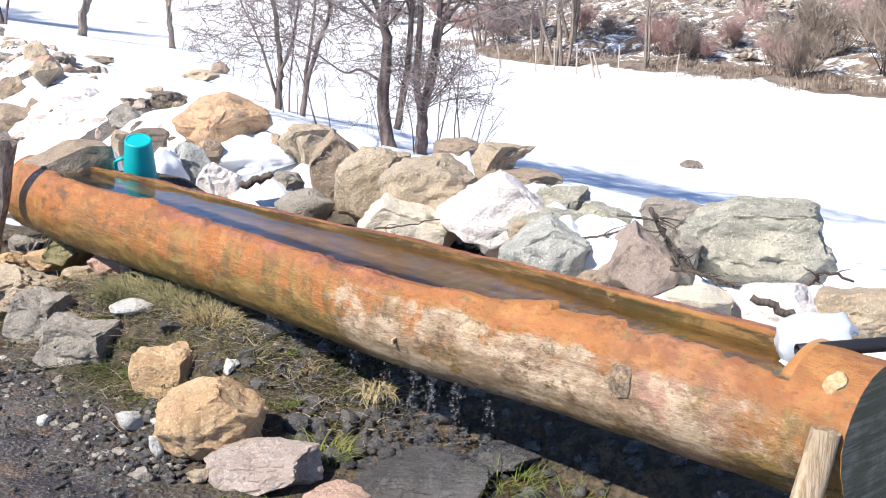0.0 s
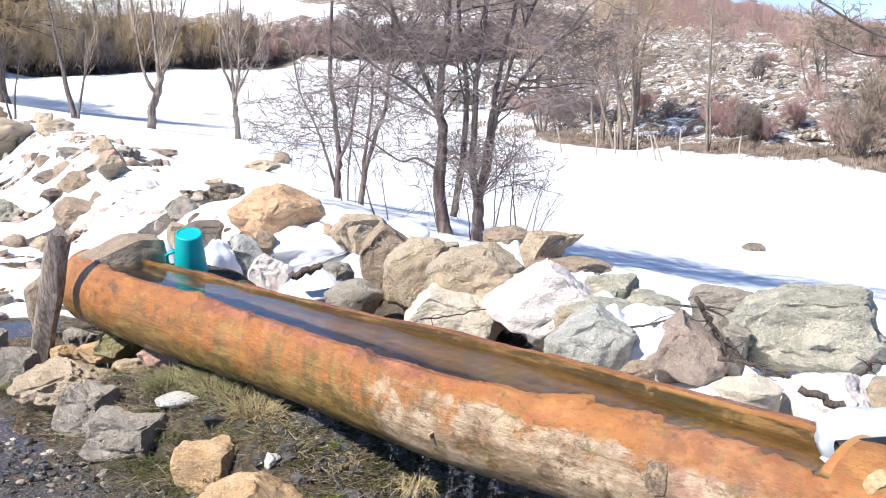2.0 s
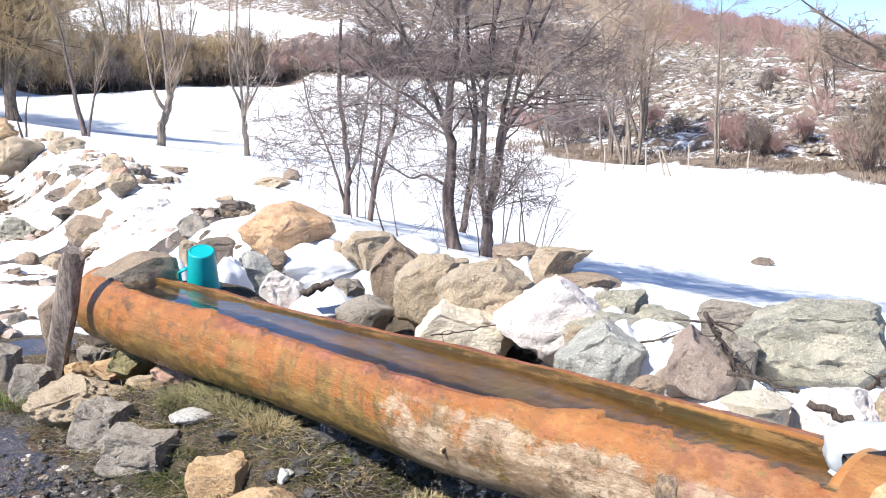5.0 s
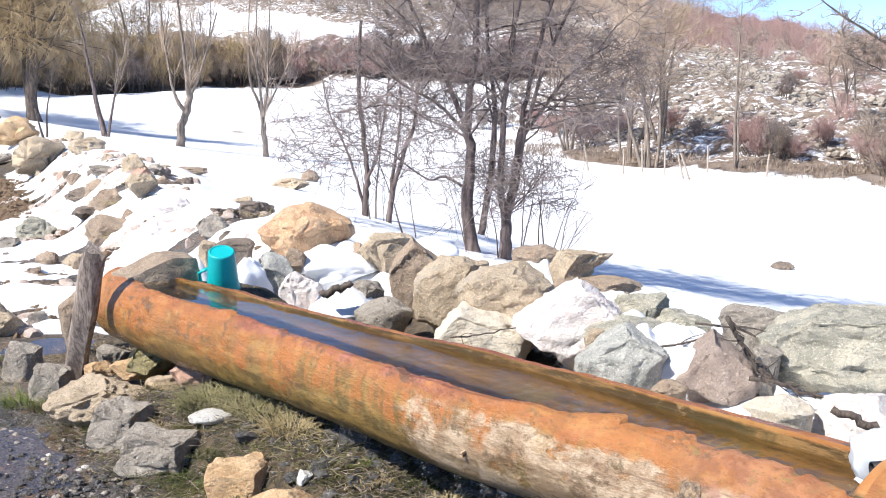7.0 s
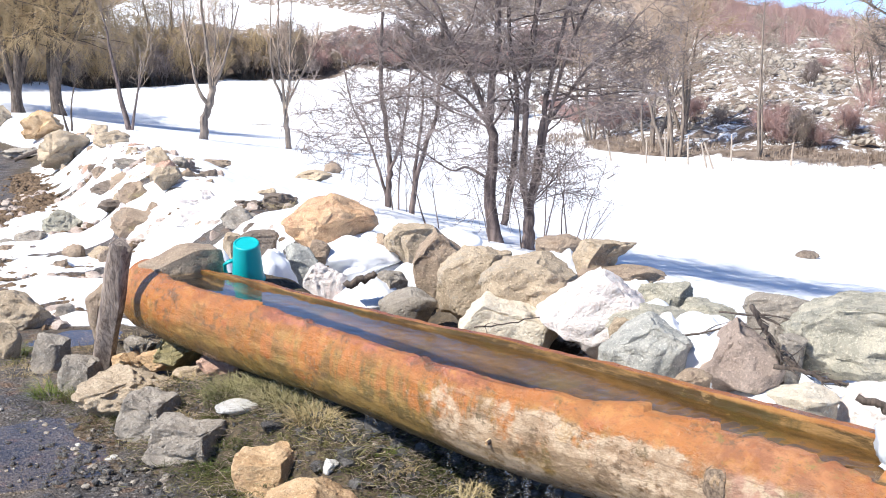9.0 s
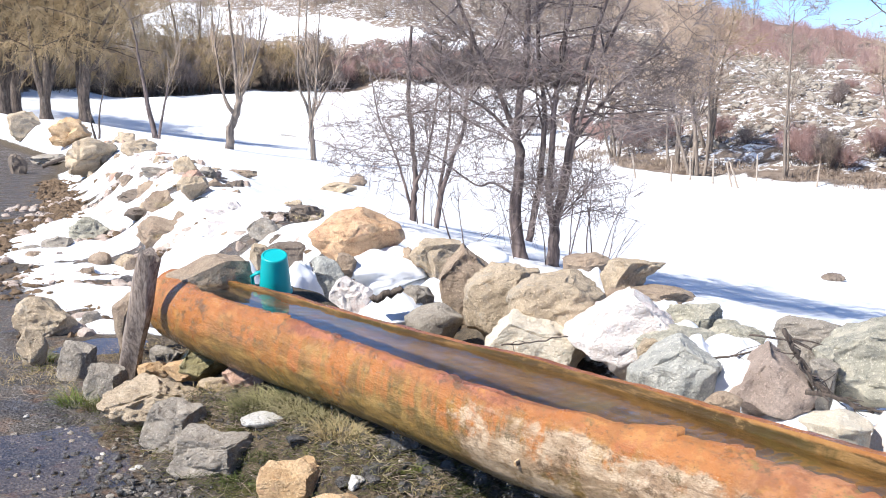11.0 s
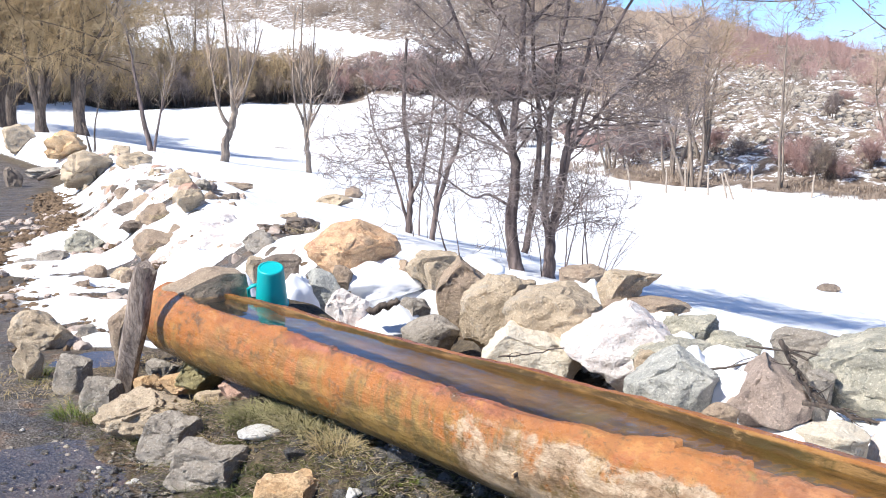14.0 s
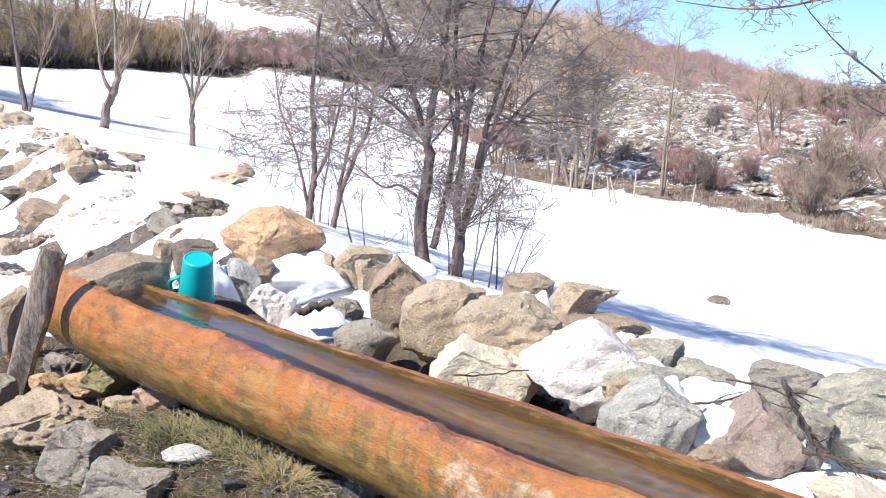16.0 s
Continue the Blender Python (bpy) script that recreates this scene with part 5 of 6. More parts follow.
tree("tree", pose(-17.6, 46.5, float(height(-17.6, 46.5)) - 0.1), [(0, 0, -0.12, 0, 5.2, 0.13), (0.05, 0, 0.08, 0, 3.6, 0.07)], MIDDLE, 49, BARK_GREY, TWIG_BROWN, "bare tree in the snow field", fine=0.010)
tree("sapling", pose(-14.1, 32.4, 0.3), [(0, 0, 0.3, 0, 2.2, 0.04), (0, 0, -0.02, 0, 1.2, 0.05)], SHOOTS, 50, BARK_DARK, TWIG_BROWN, "broken sapling beside the bank", "shrub")
WILLOW = [(13, 4.2, 0.66, 0.02, 0.16), (9, 2.3, 0.62, -0.14, 0.22), (9, 1.2, 0.5, -0.3, 0.22)]
big = tree("tree", pose(-28.9, 65, float(height(-28.9, 65.0)) - 0.1), [(0, 0, -0.06, 0, 8.5, 0.40), (0.35, 0, 0.22, 0, 7.5, 0.30, 1.5), (-0.2, 0, -0.35, 0.1, 7.5, 0.28, 1.3), (0.3, 0, 1.1, -0.2, 7.0, 0.15, 3.0), (0.2, 0, 0.7, -0.5, 6.5, 0.14, 3.6)], WILLOW, 51, BARK_DARK, TWIG_OCHRE, "large willow with ochre drooping twigs", "tree", "willows by the field", fine=0.010)
for x, y, k, turn in ((-30.9, 64, 0.9, 70), (-38, 74, 1.1, 150), (-42, 80, 1.2, 220), (-34.5, 66, 1.0, 100), (-37, 68, 1.15, 10)):
    c = copy_thing(big, pose(x, y, float(height(x, y)) - 0.1, 0, 0, turn))
    c.scale = (k, k, k)

# the woods on the hill: a few kinds of shrub and tree, each repeated
BUSH = [(9, 1.2, 0.55, 0.35, 0.18), (9, 0.65, 0.6, 0.15, 0.22)]


def bush(seed, n, tall, twig, label):
    rng = random.Random(seed)
    stems = [(rng.uniform(-0.5, 0.5), rng.uniform(-0.5, 0.5), rng.gauss(0, 0.38), rng.gauss(0, 0.38), tall * rng.uniform(0.6, 1.1), 0.03) for _ in range(n)]
    x, y = -50.0 + 9 * (seed - 61), 128.0 - 2 * (seed - 61)
    return tree("shrub", pose(x, y, float(height(x, y)) - 0.1), stems, BUSH, seed, BARK_DARK, twig, label, "shrub", "shrubs on the hillside", fine=0.013)


SHRUBS = [bush(61, 16, 2.6, TWIG_RED, "reddish bare shrub on the hillside"), bush(62, 16, 3.0, TWIG_BROWN, "brown bare shrub on the hillside"),
          bush(63, 14, 3.2, TWIG_OCHRE, "ochre bare shrub on the hillside"), bush(64, 14, 2.4, TWIG_GREY, "grey bare shrub on the hillside")]
HILLTREE = [(11, 2.6, 0.6, 0.2, 0.2), (8, 1.4, 0.6, 0.1, 0.24), (7, 0.7, 0.6, 0.05, 0.25)]
TALL = [tree("tree", pose(-40, 120, float(height(-40.0, 120.0)) - 0.1), [(0, 0, 0.03, 0, 8.0, 0.17), (0.2, 0, 0.25, 0.1, 6.5, 0.10), (-0.1, 0, -0.2, 0, 6.8, 0.10)], HILLTREE, 65, BARK_PALE, TWIG_OCHRE, "bare tree with ochre twigs below the hill", "tree", "trees on the hillside", fine=0.008),
        tree("tree", pose(-57, 123, float(height(-57.0, 123.0)) - 0.1), [(0, 0, -0.05, 0, 8.5, 0.11), (0.1, 0, 0.15, -0.1, 6.0, 0.07)], HILLTREE, 66, BARK_PALE, TWIG_BROWN, "bare brown tree on the hillside", "tree", "trees on the hillside", fine=0.008),
        tree("tree", pose(21, 78, float(height(21.0, 78.0)) - 0.1), [(0, 0, 0.1, 0, 6.5, 0.09), (-0.3, 0, -0.25, 0, 6.0, 0.08), (0.3, 0, 0.3, 0.1, 5.5, 0.075), (0.0, 0.2, 0.0, 0.3, 6.0, 0.075)], HILLTREE, 67, BARK_PALE, TWIG_PALE, "many-stemmed pale tree by the stream", "tree", "trees on the hillside", fine=0.008)]


def plant(kind, x, y, k, turn):
    c = copy_thing(kind, pose(x, y, float(height(x, y)) - 0.15, 0, 0, turn))
    c.scale = (k, k, k * 1.05)


def woods():
    rng = random.Random(77)
    spots = []
    def strew(n, x0, x1, y0, y1, test, kinds, lo, hi):
        made = 0
        while made < n:
            x, y = rng.uniform(x0, x1), rng.uniform(y0, y1)
            u, v = bank(x, y)
            if test(x, y, float(u)) and all((x - a) ** 2 + (y - b) ** 2 > (0.010 * y) ** 2 for a, b in spots):
                spots.append((x, y))
                plant(rng.choice(kinds), x, y, rng.uniform(lo, hi), rng.uniform(0, 360))
                made += 1
    B, Tt = SHRUBS, TALL
    # behind the field, to the left
    E = lambda x: float(wood_edge(x))
    strew(60, -62, -26, 80, 122, lambda x, y, u: 0.5 < y - E(x) < 6, [B[1], B[3], B[1], B[2]], 0.9, 1.6)
    strew(50, -27, 3, 114, 122, lambda x, y, u: 0.3 < y - E(x) < 5, [B[0], B[1], B[0], B[3]], 0.75, 1.25)
    strew(20, -82, -36, 90, 138, lambda x, y, u: 4 < y - E(x) < 22, [Tt[0], Tt[1], Tt[0]], 0.9, 1.4)
    # along the stream and over the mound
    strew(30, -4, 34, 54, 110, lambda x, y, u: 43 < u < 48, [B[0], B[1], B[3], B[0]], 0.45, 0.85)
    strew(10, 14, 26, 52, 66, lambda x, y, u: 43 < u < 53 and x / y > 0.27, [B[0], B[1]], 0.8, 1.3)
    strew(22, -4, 70, 60, 150, lambda x, y, u: 52 < u < 88, [B[0], B[1], B[3], B[2]], 0.35, 0.65)
    strew(30, 18, 60, 60, 120, lambda x, y, u: u > 54 and x / y > 0.275, [B[0], B[0], B[1]], 0.6, 1.1)
    strew(6, -15, 100, 100, 235, lambda x, y, u: 110 < u < 165, [Tt[1]], 0.6, 0.95)


def brushwood(n, x0, x1, y0, y1, test, lo, hi, twig, label, seed):
    """Thickets on the far hillside: sprays of bare rods, too many to count."""
    rng = random.Random(seed)
    verts, faces = [], []
    made = 0
    while made < n:
        x, y = rng.uniform(x0, x1), rng.uniform(y0, y1)
        u = float(bank(x, y)[0])
        if not test(x, y, u):
            continue
        made += 1
        foot = Vector((x, y, float(height(x, y)) - 0.1))
        tall = rng.uniform(lo, hi)
        for _ in range(90):
            a, r = rng.uniform(0, 6.283), tall * 0.32 * math.sqrt(rng.random())
            p = foot + Vector((math.cos(a) * r, math.sin(a) * r, tall * rng.uniform(0.0, 0.45)))
            way = Vector((math.cos(a) * 0.45 + rng.gauss(0, 0.3), math.sin(a) * 0.45 + rng.gauss(0, 0.3), 1.0))
            q, w = wander(p, way, tall * rng.uniform(0.35, 0.75), rng.uniform(0.010, 0.022), 0.006, 2, rng, 0.2)
            tube(verts, faces, q, w, 3)
    tagged(part("brushwood", (verts, faces), twig), label, "brushwood", kind="stuff")


wood_front = lambda x, y: y - float(wood_edge(x))
brushwood(90, -85, -34, 85, 138, lambda x, y, u: 5 < wood_front(x, y) < 22, 3.0, 5.5, TWIG_BROWN, "brown bare thicket behind the snow field", 201)
brushwood(60, -36, 6, 119, 134, lambda x, y, u: True, 1.8, 3.4, TWIG_RED, "reddish bare thicket below the upper meadow", 202)
brushwood(110, -95, 4, 150, 228, lambda x, y, u: y > 149 + 1.05 * (-17.7 - x), 3.0, 6.0, TWIG_BROWN, "brown bare thicket above the upper meadow", 203)
brushwood(80, -42, 4, 146, 190, lambda x, y, u: y > 149 + 1.05 * (-17.7 - x), 2.4, 4.6, TWIG_BROWN, "brown bare thicket at the top of the upper meadow", 207)
brushwood(250, 5, 90, 90, 235, lambda x, y, u: 84 < u < 165 and 0.09 < x / y < 0.4, 1.8, 3.6, TWIG_RED, "reddish bare thicket on the upper slope", 204)
brushwood(90, 14, 60, 56, 110, lambda x, y, u: u > 50 and x / y > 0.25, 1.0, 2.2, TWIG_RED, "reddish bare thicket beside the scree", 206)
brushwood(70, -10, 40, 100, 235, lambda x, y, u: 90 < u < 175 and x / y < 0.15, 2.4, 4.6, TWIG_PALE, "tan bare thicket on the upper slope", 205)
woods()
for x, y, k, turn, kind in ((7.1, 69.0, 1.45, 20, TALL[2]), (6.2, 73.0, 1.3, 200, TALL[2]), (8.6, 76.5, 1.35, 110, TALL[0]), (11.3, 63.9, 1.05, 60, TALL[1]), (2.6, 79, 1.2, 120, TALL[2])):
    plant(kind, x, y, k, turn)


def fence():
    """Thin leaning stakes along the stream."""
    rng = random.Random(9)
    for k, (x, y, lean) in enumerate(((3.2, 62.1, -0.16), (5.0, 61.2, -0.02), (6.2, 63.4, -0.03), (7.2, 61.5, 0.0), (8.0, 59.9, -0.22), (8.3, 59.5, -0.35), (9.7, 63.3, 0.02), (12.3, 60.5, 0.1))):
        z = float(height(x, y)) - 0.2
        v, f = [], []
        tall = rng.uniform(1.5, 1.8)
        pts = [Vector((x + lean * tall * q + rng.gauss(0, 0.01), y, z + tall * q)) for q in (0, 0.25, 0.5, 0.75, 1)]
        tube(v, f, pts, [0.05, 0.05, 0.048, 0.045, 0.035], 7, True)
        tagged(smooth(part("fence_post", (v, f), POST_WOOD), 40), "pale rough fence post by the snow field", "fence post", "fence posts")


fence()


def scree():
    """Loose stones on the slope beyond the stream."""
    rng = random.Random(31)
    verts, faces = [], []
    base = bmesh.new()
    bmesh.ops.create_icosphere(base, subdivisions=1, radius=1)
    bv = [v.co.copy() for v in base.verts]
    bf = [tuple(v.index for v in f.verts) for f in base.faces]
    base.free()
    made = 0
    while made < 15000:
        x, y = rng.uniform(-2, 75), rng.uniform(55, 170)
        u, v_ = bank(x, y)
        if not 46 < u < 100:
            continue
        r = rng.uniform(0.07, 0.26) * (0.6 + rng.random() ** 3)
        n0 = len(verts)
        z = float(height(x, y))
        sx, sy, sz = r * rng.uniform(0.7, 1.5), r * rng.uniform(0.7, 1.3), r * rng.uniform(0.5, 0.9)
        for c in bv:
            k = 1 + rng.uniform(-0.25, 0.25)
            verts.append((x + c.x * sx * k, y + c.y * sy * k, z + r * 0.35 + c.z * sz * k))
        faces.extend(tuple(n0 + i for i in f) for f in bf)
        made += 1
    tagged(part("scree", (verts, faces), ROCK["grey"]), "loose grey-brown stones on the snowy slope", "scree", kind="stuff")


scree()

# the tree whose boughs hang in over the snow; its trunk stands outside the view
BOUGH = [(12, 0.40, 0.6, 0.16, 0.24), (6, 0.20, 0.6, 0.08, 0.3), (4, 0.07, 0.6, 0.0, 0.3)]
side = float(height(5.6, 10.0))
limbed(pose(5.6, 10.0, side - 0.1), [
    ("trunk", 0.16, 0.05, 0.75, ((0, -0.1), (0.05, 1.5), (-0.05, 3.2), (0.1, 5.5), (0.0, 7.5))),
    ("limb", 0.024, 0.003, 0.40, ((0.0, 1.35 - side), (-1.4, 1.80 - side), (-2.3, 2.05 - side), (-2.75, 2.28 - side), (-3.1, 2.52 - side), (-3.4, 2.80 - side))),
    ("limb", 0.010, 0.003, 0.25, ((-1.8, 1.90 - side), (-2.4, 1.90 - side), (-2.65, 1.98 - side), (-2.9, 2.10 - side))),
    ("limb", 0.026, 0.003, 0.45, ((0.0, 2.9 - side), (-1.3, 3.35 - side), (-2.6, 3.10 - side), (-3.2, 2.82 - side), (-3.75, 2.70 - side), (-4.35, 2.72 - side))),
    ("limb", 0.040, 0.008, 0.50, ((0.0, 3.2 - side), (-0.9, 4.4 - side), (-1.6, 5.6 - side)))],
    BOUGH, 53, BARK_DARK, TWIG_BROWN, "bare dark tree whose boughs overhang the snow", fine=0.0032)


def reeds():
    """Dry grass along the stream, beyond the snow's edge."""
    rng = random.Random(66)
    verts, faces = [], []
    made = 0
    while made < 5200:
        x, y = rng.uniform(-3, 40), rng.uniform(48, 105)
        u, v_ = bank(x, y)
        u = u - 1.8 * float(sstep(0.15, 0.27, x / y))
        if not 39.0 < u < 42.6 or noise.noise(Vector((x * 0.35, y * 0.35, 0))) < -0.05:
            continue
        z = float(height(x, y)) - 0.05
        a, l, w = rng.uniform(0, 6.283), rng.uniform(0.12, 0.42), rng.uniform(0.012, 0.03)
        lean = Vector((math.cos(a), math.sin(a), 0)) * rng.uniform(0.05, 0.3)
        p, s = Vector((x, y, z)), Vector((-math.sin(a), math.cos(a), 0)) * w
        n0 = len(verts)
        verts.extend((p - s, p + s, p + lean * 0.2, p + lean * 0.4 + Vector((0, 0, l * 0.6)) - s * 0.7, p + lean * 0.4 + Vector((0, 0, l * 0.6)) + s * 0.7, p + lean + Vector((0, 0, l))))
        faces.extend(((n0, n0 + 1, n0 + 4, n0 + 3), (n0 + 3, n0 + 4, n0 + 5), (n0 + 1, n0 + 2, n0 + 4), (n0 + 2, n0, n0 + 3, n0 + 4)))
        made += 1
    tagged(part("reeds", (verts, faces), TWIG_BROWN), "dry brown grass along the stream", "grass", kind="stuff")


reeds()

# ---- grass, gravel, puddles ----


def tuft(x, y, n, tall, spread, mat, seed, label, droop=0.5, lift=0.0):
    rng = random.Random(seed)
    verts, faces = [], []
    z = float(height(x, y)) - 0.01 + lift
    for _ in range(n):
        a, r = rng.uniform(0, 6.283), spread * math.sqrt(rng.random())
        p = Vector((x + math.cos(a) * r, y + math.sin(a) * r, z))
        a += rng.gauss(0, 0.9)
        lean = rng.uniform(0.15, 1.0)
        l = tall * rng.uniform(0.5, 1.2)
        w = rng.uniform(0.0016, 0.0034)
        side = Vector((-math.sin(a), math.cos(a), 0)) * w
        d = Vector((math.cos(a) * lean, math.sin(a) * lean, 1.0)).normalized()
        n0 = len(verts)
        for k in range(5):
            f = k / 4
            q = 1 - f * 0.85
            verts.extend((p - side * q, p + side * q, p + Vector((-d.x, -d.y, 0.6)) * w * 0.6 * q))
            p = p + d * l / 4
            d = (d + Vector((math.cos(a) * 0.3, math.sin(a) * 0.3, -droop * (0.5 + f)))).normalized()
        for k in range(4):
            i, j = n0 + 3 * k, n0 + 3 * k + 3
            for e in range(3):
                faces.append((i + e, i + (e + 1) % 3, j + (e + 1) % 3, j + e))
    ob = part("grass_tuft", (verts, faces), mat)
    return tagged(ob, label, "grass", "grass tufts", "stuff")


tuft(-1.24, 5.25, 300, 0.20, 0.12, GRASS_PALE, 170, "pale straw grass drooping under the log", 0.40)
tuft(-1.37, 5.42, 200, 0.18, 0.11, GRASS_PALE, 171, "pale straw grass drooping under the log", 0.40)
tuft(-1.02, 4.93, 240, 0.18, 0.10, GRASS_DRY, 172, "straw-coloured grass drooping under the log", 0.50)
tuft(-1.53, 5.43, 300, 0.17, 0.11, GRASS_OLIVE, 173, "olive green grass tuft under the log", 0.35)
tuft(-1.56, 5.30, 160, 0.12, 0.10, GRASS_OLIVE, 174, "olive green grass tuft under the log", 0.35)
tuft(-1.14, 5.12, 200, 0.20, 0.10, GRASS_PALE, 175, "pale straw grass drooping under the log", 0.50)
tuft(-1.42, 4.80, 120, 0.06, 0.12, GRASS_GREEN, 181, "short green moss and grass between edging stones", 0.4)
tuft(-1.10, 4.55, 120, 0.06, 0.12, GRASS_OLIVE, 182, "short olive grass between edging stones", 0.4)
tuft(-0.85, 4.62, 110, 0.07, 0.12, GRASS_OLIVE, 183, "short olive grass on wet earth", 0.4)
tuft(-1.78, 5.18, 120, 0.07, 0.10, GRASS_GREEN, 184, "short green grass between edging stones", 0.4)
tuft(-2.20, 5.62, 130, 0.09, 0.12, GRASS_OLIVE, 185, "short olive grass between edging stones", 0.4)
tuft(-0.42, 3.95, 150, 0.12, 0.10, GRASS_GREEN, 75, "bright green grass tuft by the overflow", 0.4)
tuft(-0.24, 4.28, 90, 0.13, 0.06, GRASS_DRY, 76, "straw-coloured grass clump under the dripping log", 1.1, 0.10)
tuft(0.24, 3.80, 110, 0.12, 0.13, GRASS_GREEN, 77, "bright green grass tuft by the overflow", 0.4)
tuft(0.45, 3.66, 70, 0.11, 0.13, GRASS_GREEN, 78, "sparse green grass in mud", 0.4)
tuft(-0.75, 3.74, 60, 0.07, 0.06, GRASS_GREEN, 79, "green grass between stones", 0.4)
tuft(-0.52, 3.50, 70, 0.07, 0.07, GRASS_GREEN, 80, "green grass between stones", 0.4)
tuft(-3.52, 7.10, 120, 0.12, 0.10, GRASS_GREEN, 81, "green grass tuft at the verge", 0.4)
tuft(-2.78, 6.00, 170, 0.16, 0.09, GRASS_GREEN, 82, "green grass tuft beside edging stones", 0.4)
tuft(-2.55, 5.95, 120, 0.13, 0.12, GRASS_MIXED, 83, "olive grass beside edging stones", 0.5)
tuft(-3.25, 6.55, 150, 0.10, 0.22, GRASS_DRY, 84, "dry trampled grass at the verge", 0.6)
tuft(-3.75, 6.95, 130, 0.10, 0.25, GRASS_DRY, 85, "dry trampled grass at the verge", 0.6)
tuft(-2.9, 7.4, 140, 0.09, 0.3, GRASS_DRY, 86, "dry trampled grass at the verge", 0.6)
tuft(-1.95, 5.75, 130, 0.10, 0.16, GRASS_DRY, 87, "dry stems among the stones", 0.6)
tuft(-0.55, 6.55, 90, 0.26, 0.16, GRASS_DRY, 88, "dry stems standing before boulders", 0.3)
tuft(-0.25, 6.30, 60, 0.28, 0.14, GRASS_DRY, 89, "dry stems standing before boulders", 0.2)
tuft(-0.75, 6.75, 110, 0.20, 0.16, GRASS_DRY, 90, "dry straw beside a grey stone", 0.6)

for k, (x, y, n, tall, spread, mat, words) in enumerate((
        (-1.30, 4.70, 90, 0.05, 0.07, GRASS_GREEN, "short green growth at a stone's foot"), (-1.48, 4.98, 80, 0.05, 0.07, GRASS_OLIVE, "short olive growth between stones"),
        (-1.72, 5.28, 80, 0.06, 0.07, GRASS_DRY, "dry stems between edging stones"), (-0.98, 4.30, 90, 0.05, 0.07, GRASS_GREEN, "short green growth at a stone's foot"),
        (-0.62, 4.55, 120, 0.06, 0.12, GRASS_DRY, "dry trampled grass on wet earth"), (-0.50, 4.80, 120, 0.07, 0.12, GRASS_OLIVE, "short olive grass on wet earth"),
        (-0.95, 4.85, 120, 0.06, 0.12, GRASS_DRY, "dry trampled grass on wet earth"), (-0.36, 4.50, 110, 0.06, 0.10, GRASS_MIXED, "short olive grass on wet earth"),
        (-2.30, 5.98, 90, 0.07, 0.09, GRASS_GREEN, "green growth beside the stake"), (-2.88, 6.30, 110, 0.09, 0.12, GRASS_DRY, "dry trampled grass at the verge"),
        (-3.35, 6.85, 110, 0.08, 0.14, GRASS_MIXED, "olive grass at the verge"), (-0.70, 3.62, 70, 0.05, 0.05, GRASS_GREEN, "green growth between stones"))):
    tuft(x, y, n, tall, spread, mat, 300 + k, words, 0.7)
for k, (x, y, spread) in enumerate(((-1.32, 4.86, 0.10), (-1.05, 4.72, 0.10), (-0.80, 4.52, 0.10), (-0.62, 4.30, 0.08), (-1.20, 5.02, 0.09), (-0.85, 4.98, 0.10), (-0.45, 4.62, 0.10), (-0.68, 4.68, 0.08), (-1.55, 5.16, 0.07), (-1.82, 5.42, 0.09), (-0.40, 4.22, 0.07), (-1.22, 4.40, 0.08))):
    tuft(x, y, 240, 0.035, spread, (MOSS, GRASS_MIXED, MOSS, GRASS_GREEN)[k % 4], 320 + k, "low mossy clump on wet earth", 0.5)

for k, (x, y, n, tall, spread) in enumerate(((-2.20, 8.65, 70, 0.10, 0.10), (-1.62, 8.32, 60, 0.10, 0.08), (-4.45, 12.0, 90, 0.14, 0.16), (-2.60, 10.95, 80, 0.12, 0.14), (-4.95, 13.4, 80, 0.14, 0.16), (-5.4, 14.6, 80, 0.14, 0.18), (-1.22, 7.62, 60, 0.10, 0.09))):
    tuft(x, y, n, tall, spread, GRASS_DRY, 340 + k, "dry brown grass poking out of bank snow", 0.7, 0.06)


def matted(name, spots, n, mat, label, seed, l=0.10):
    """Stalks and leaves lying flat over the earth."""
    rng = random.Random(seed)
    verts, faces = [], []
    for x0, y0, sx, sy in spots:
        for _ in range(n):
            x, y = rng.gauss(x0, sx), rng.gauss(y0, sy)
            p = Vector((x, y, float(height(x, y)) + rng.uniform(0.0, 0.035)))
            a = rng.uniform(0, 6.283)
            way = Vector((math.cos(a), math.sin(a), rng.uniform(-0.1, 0.35)))
            q, s = wander(p, way, l * rng.uniform(0.3, 1.3), rng.uniform(0.0009, 0.0022), 0.0007, 3, rng, 0.4, -0.2)
            tube(verts, faces, q, s, 3)
    return tagged(part(name, (verts, faces), mat), label, "litter", kind="stuff")


matted("field_grass", [(-19.2, 85.3, 1.5, 0.35), (-22.6, 87.5, 0.5, 0.2)], 500, TWIG_BROWN, "strip of brown grass thawed out of the snow field", 94, 0.7)
BANKSIDE = [(-1.65, 5.05, 0.16, 0.14), (-1.25, 4.62, 0.16, 0.14), (-1.95, 5.4, 0.16, 0.14), (-0.75, 4.75, 0.22, 0.28), (-0.45, 4.45, 0.2, 0.2), (-1.0, 5.0, 0.2, 0.2), (-0.3, 4.6, 0.15, 0.2), (-1.55, 5.3, 0.2, 0.2)]
matted("straw_litter", BANKSIDE, 80, GRASS_PALE, "matted dry straw on wet earth", 91, 0.055)
matted("stalk_litter", BANKSIDE, 330, TWIG_BROWN, "matted brown stalks on wet earth", 191, 0.07)
matted("moss_litter", BANKSIDE + [(-1.3, 4.55, 0.12, 0.12), (-1.45, 4.75, 0.12, 0.1), (-2.4, 5.9, 0.2, 0.2)], 760, MOSS, "dark green moss and small weeds on wet earth", 92, 0.035)
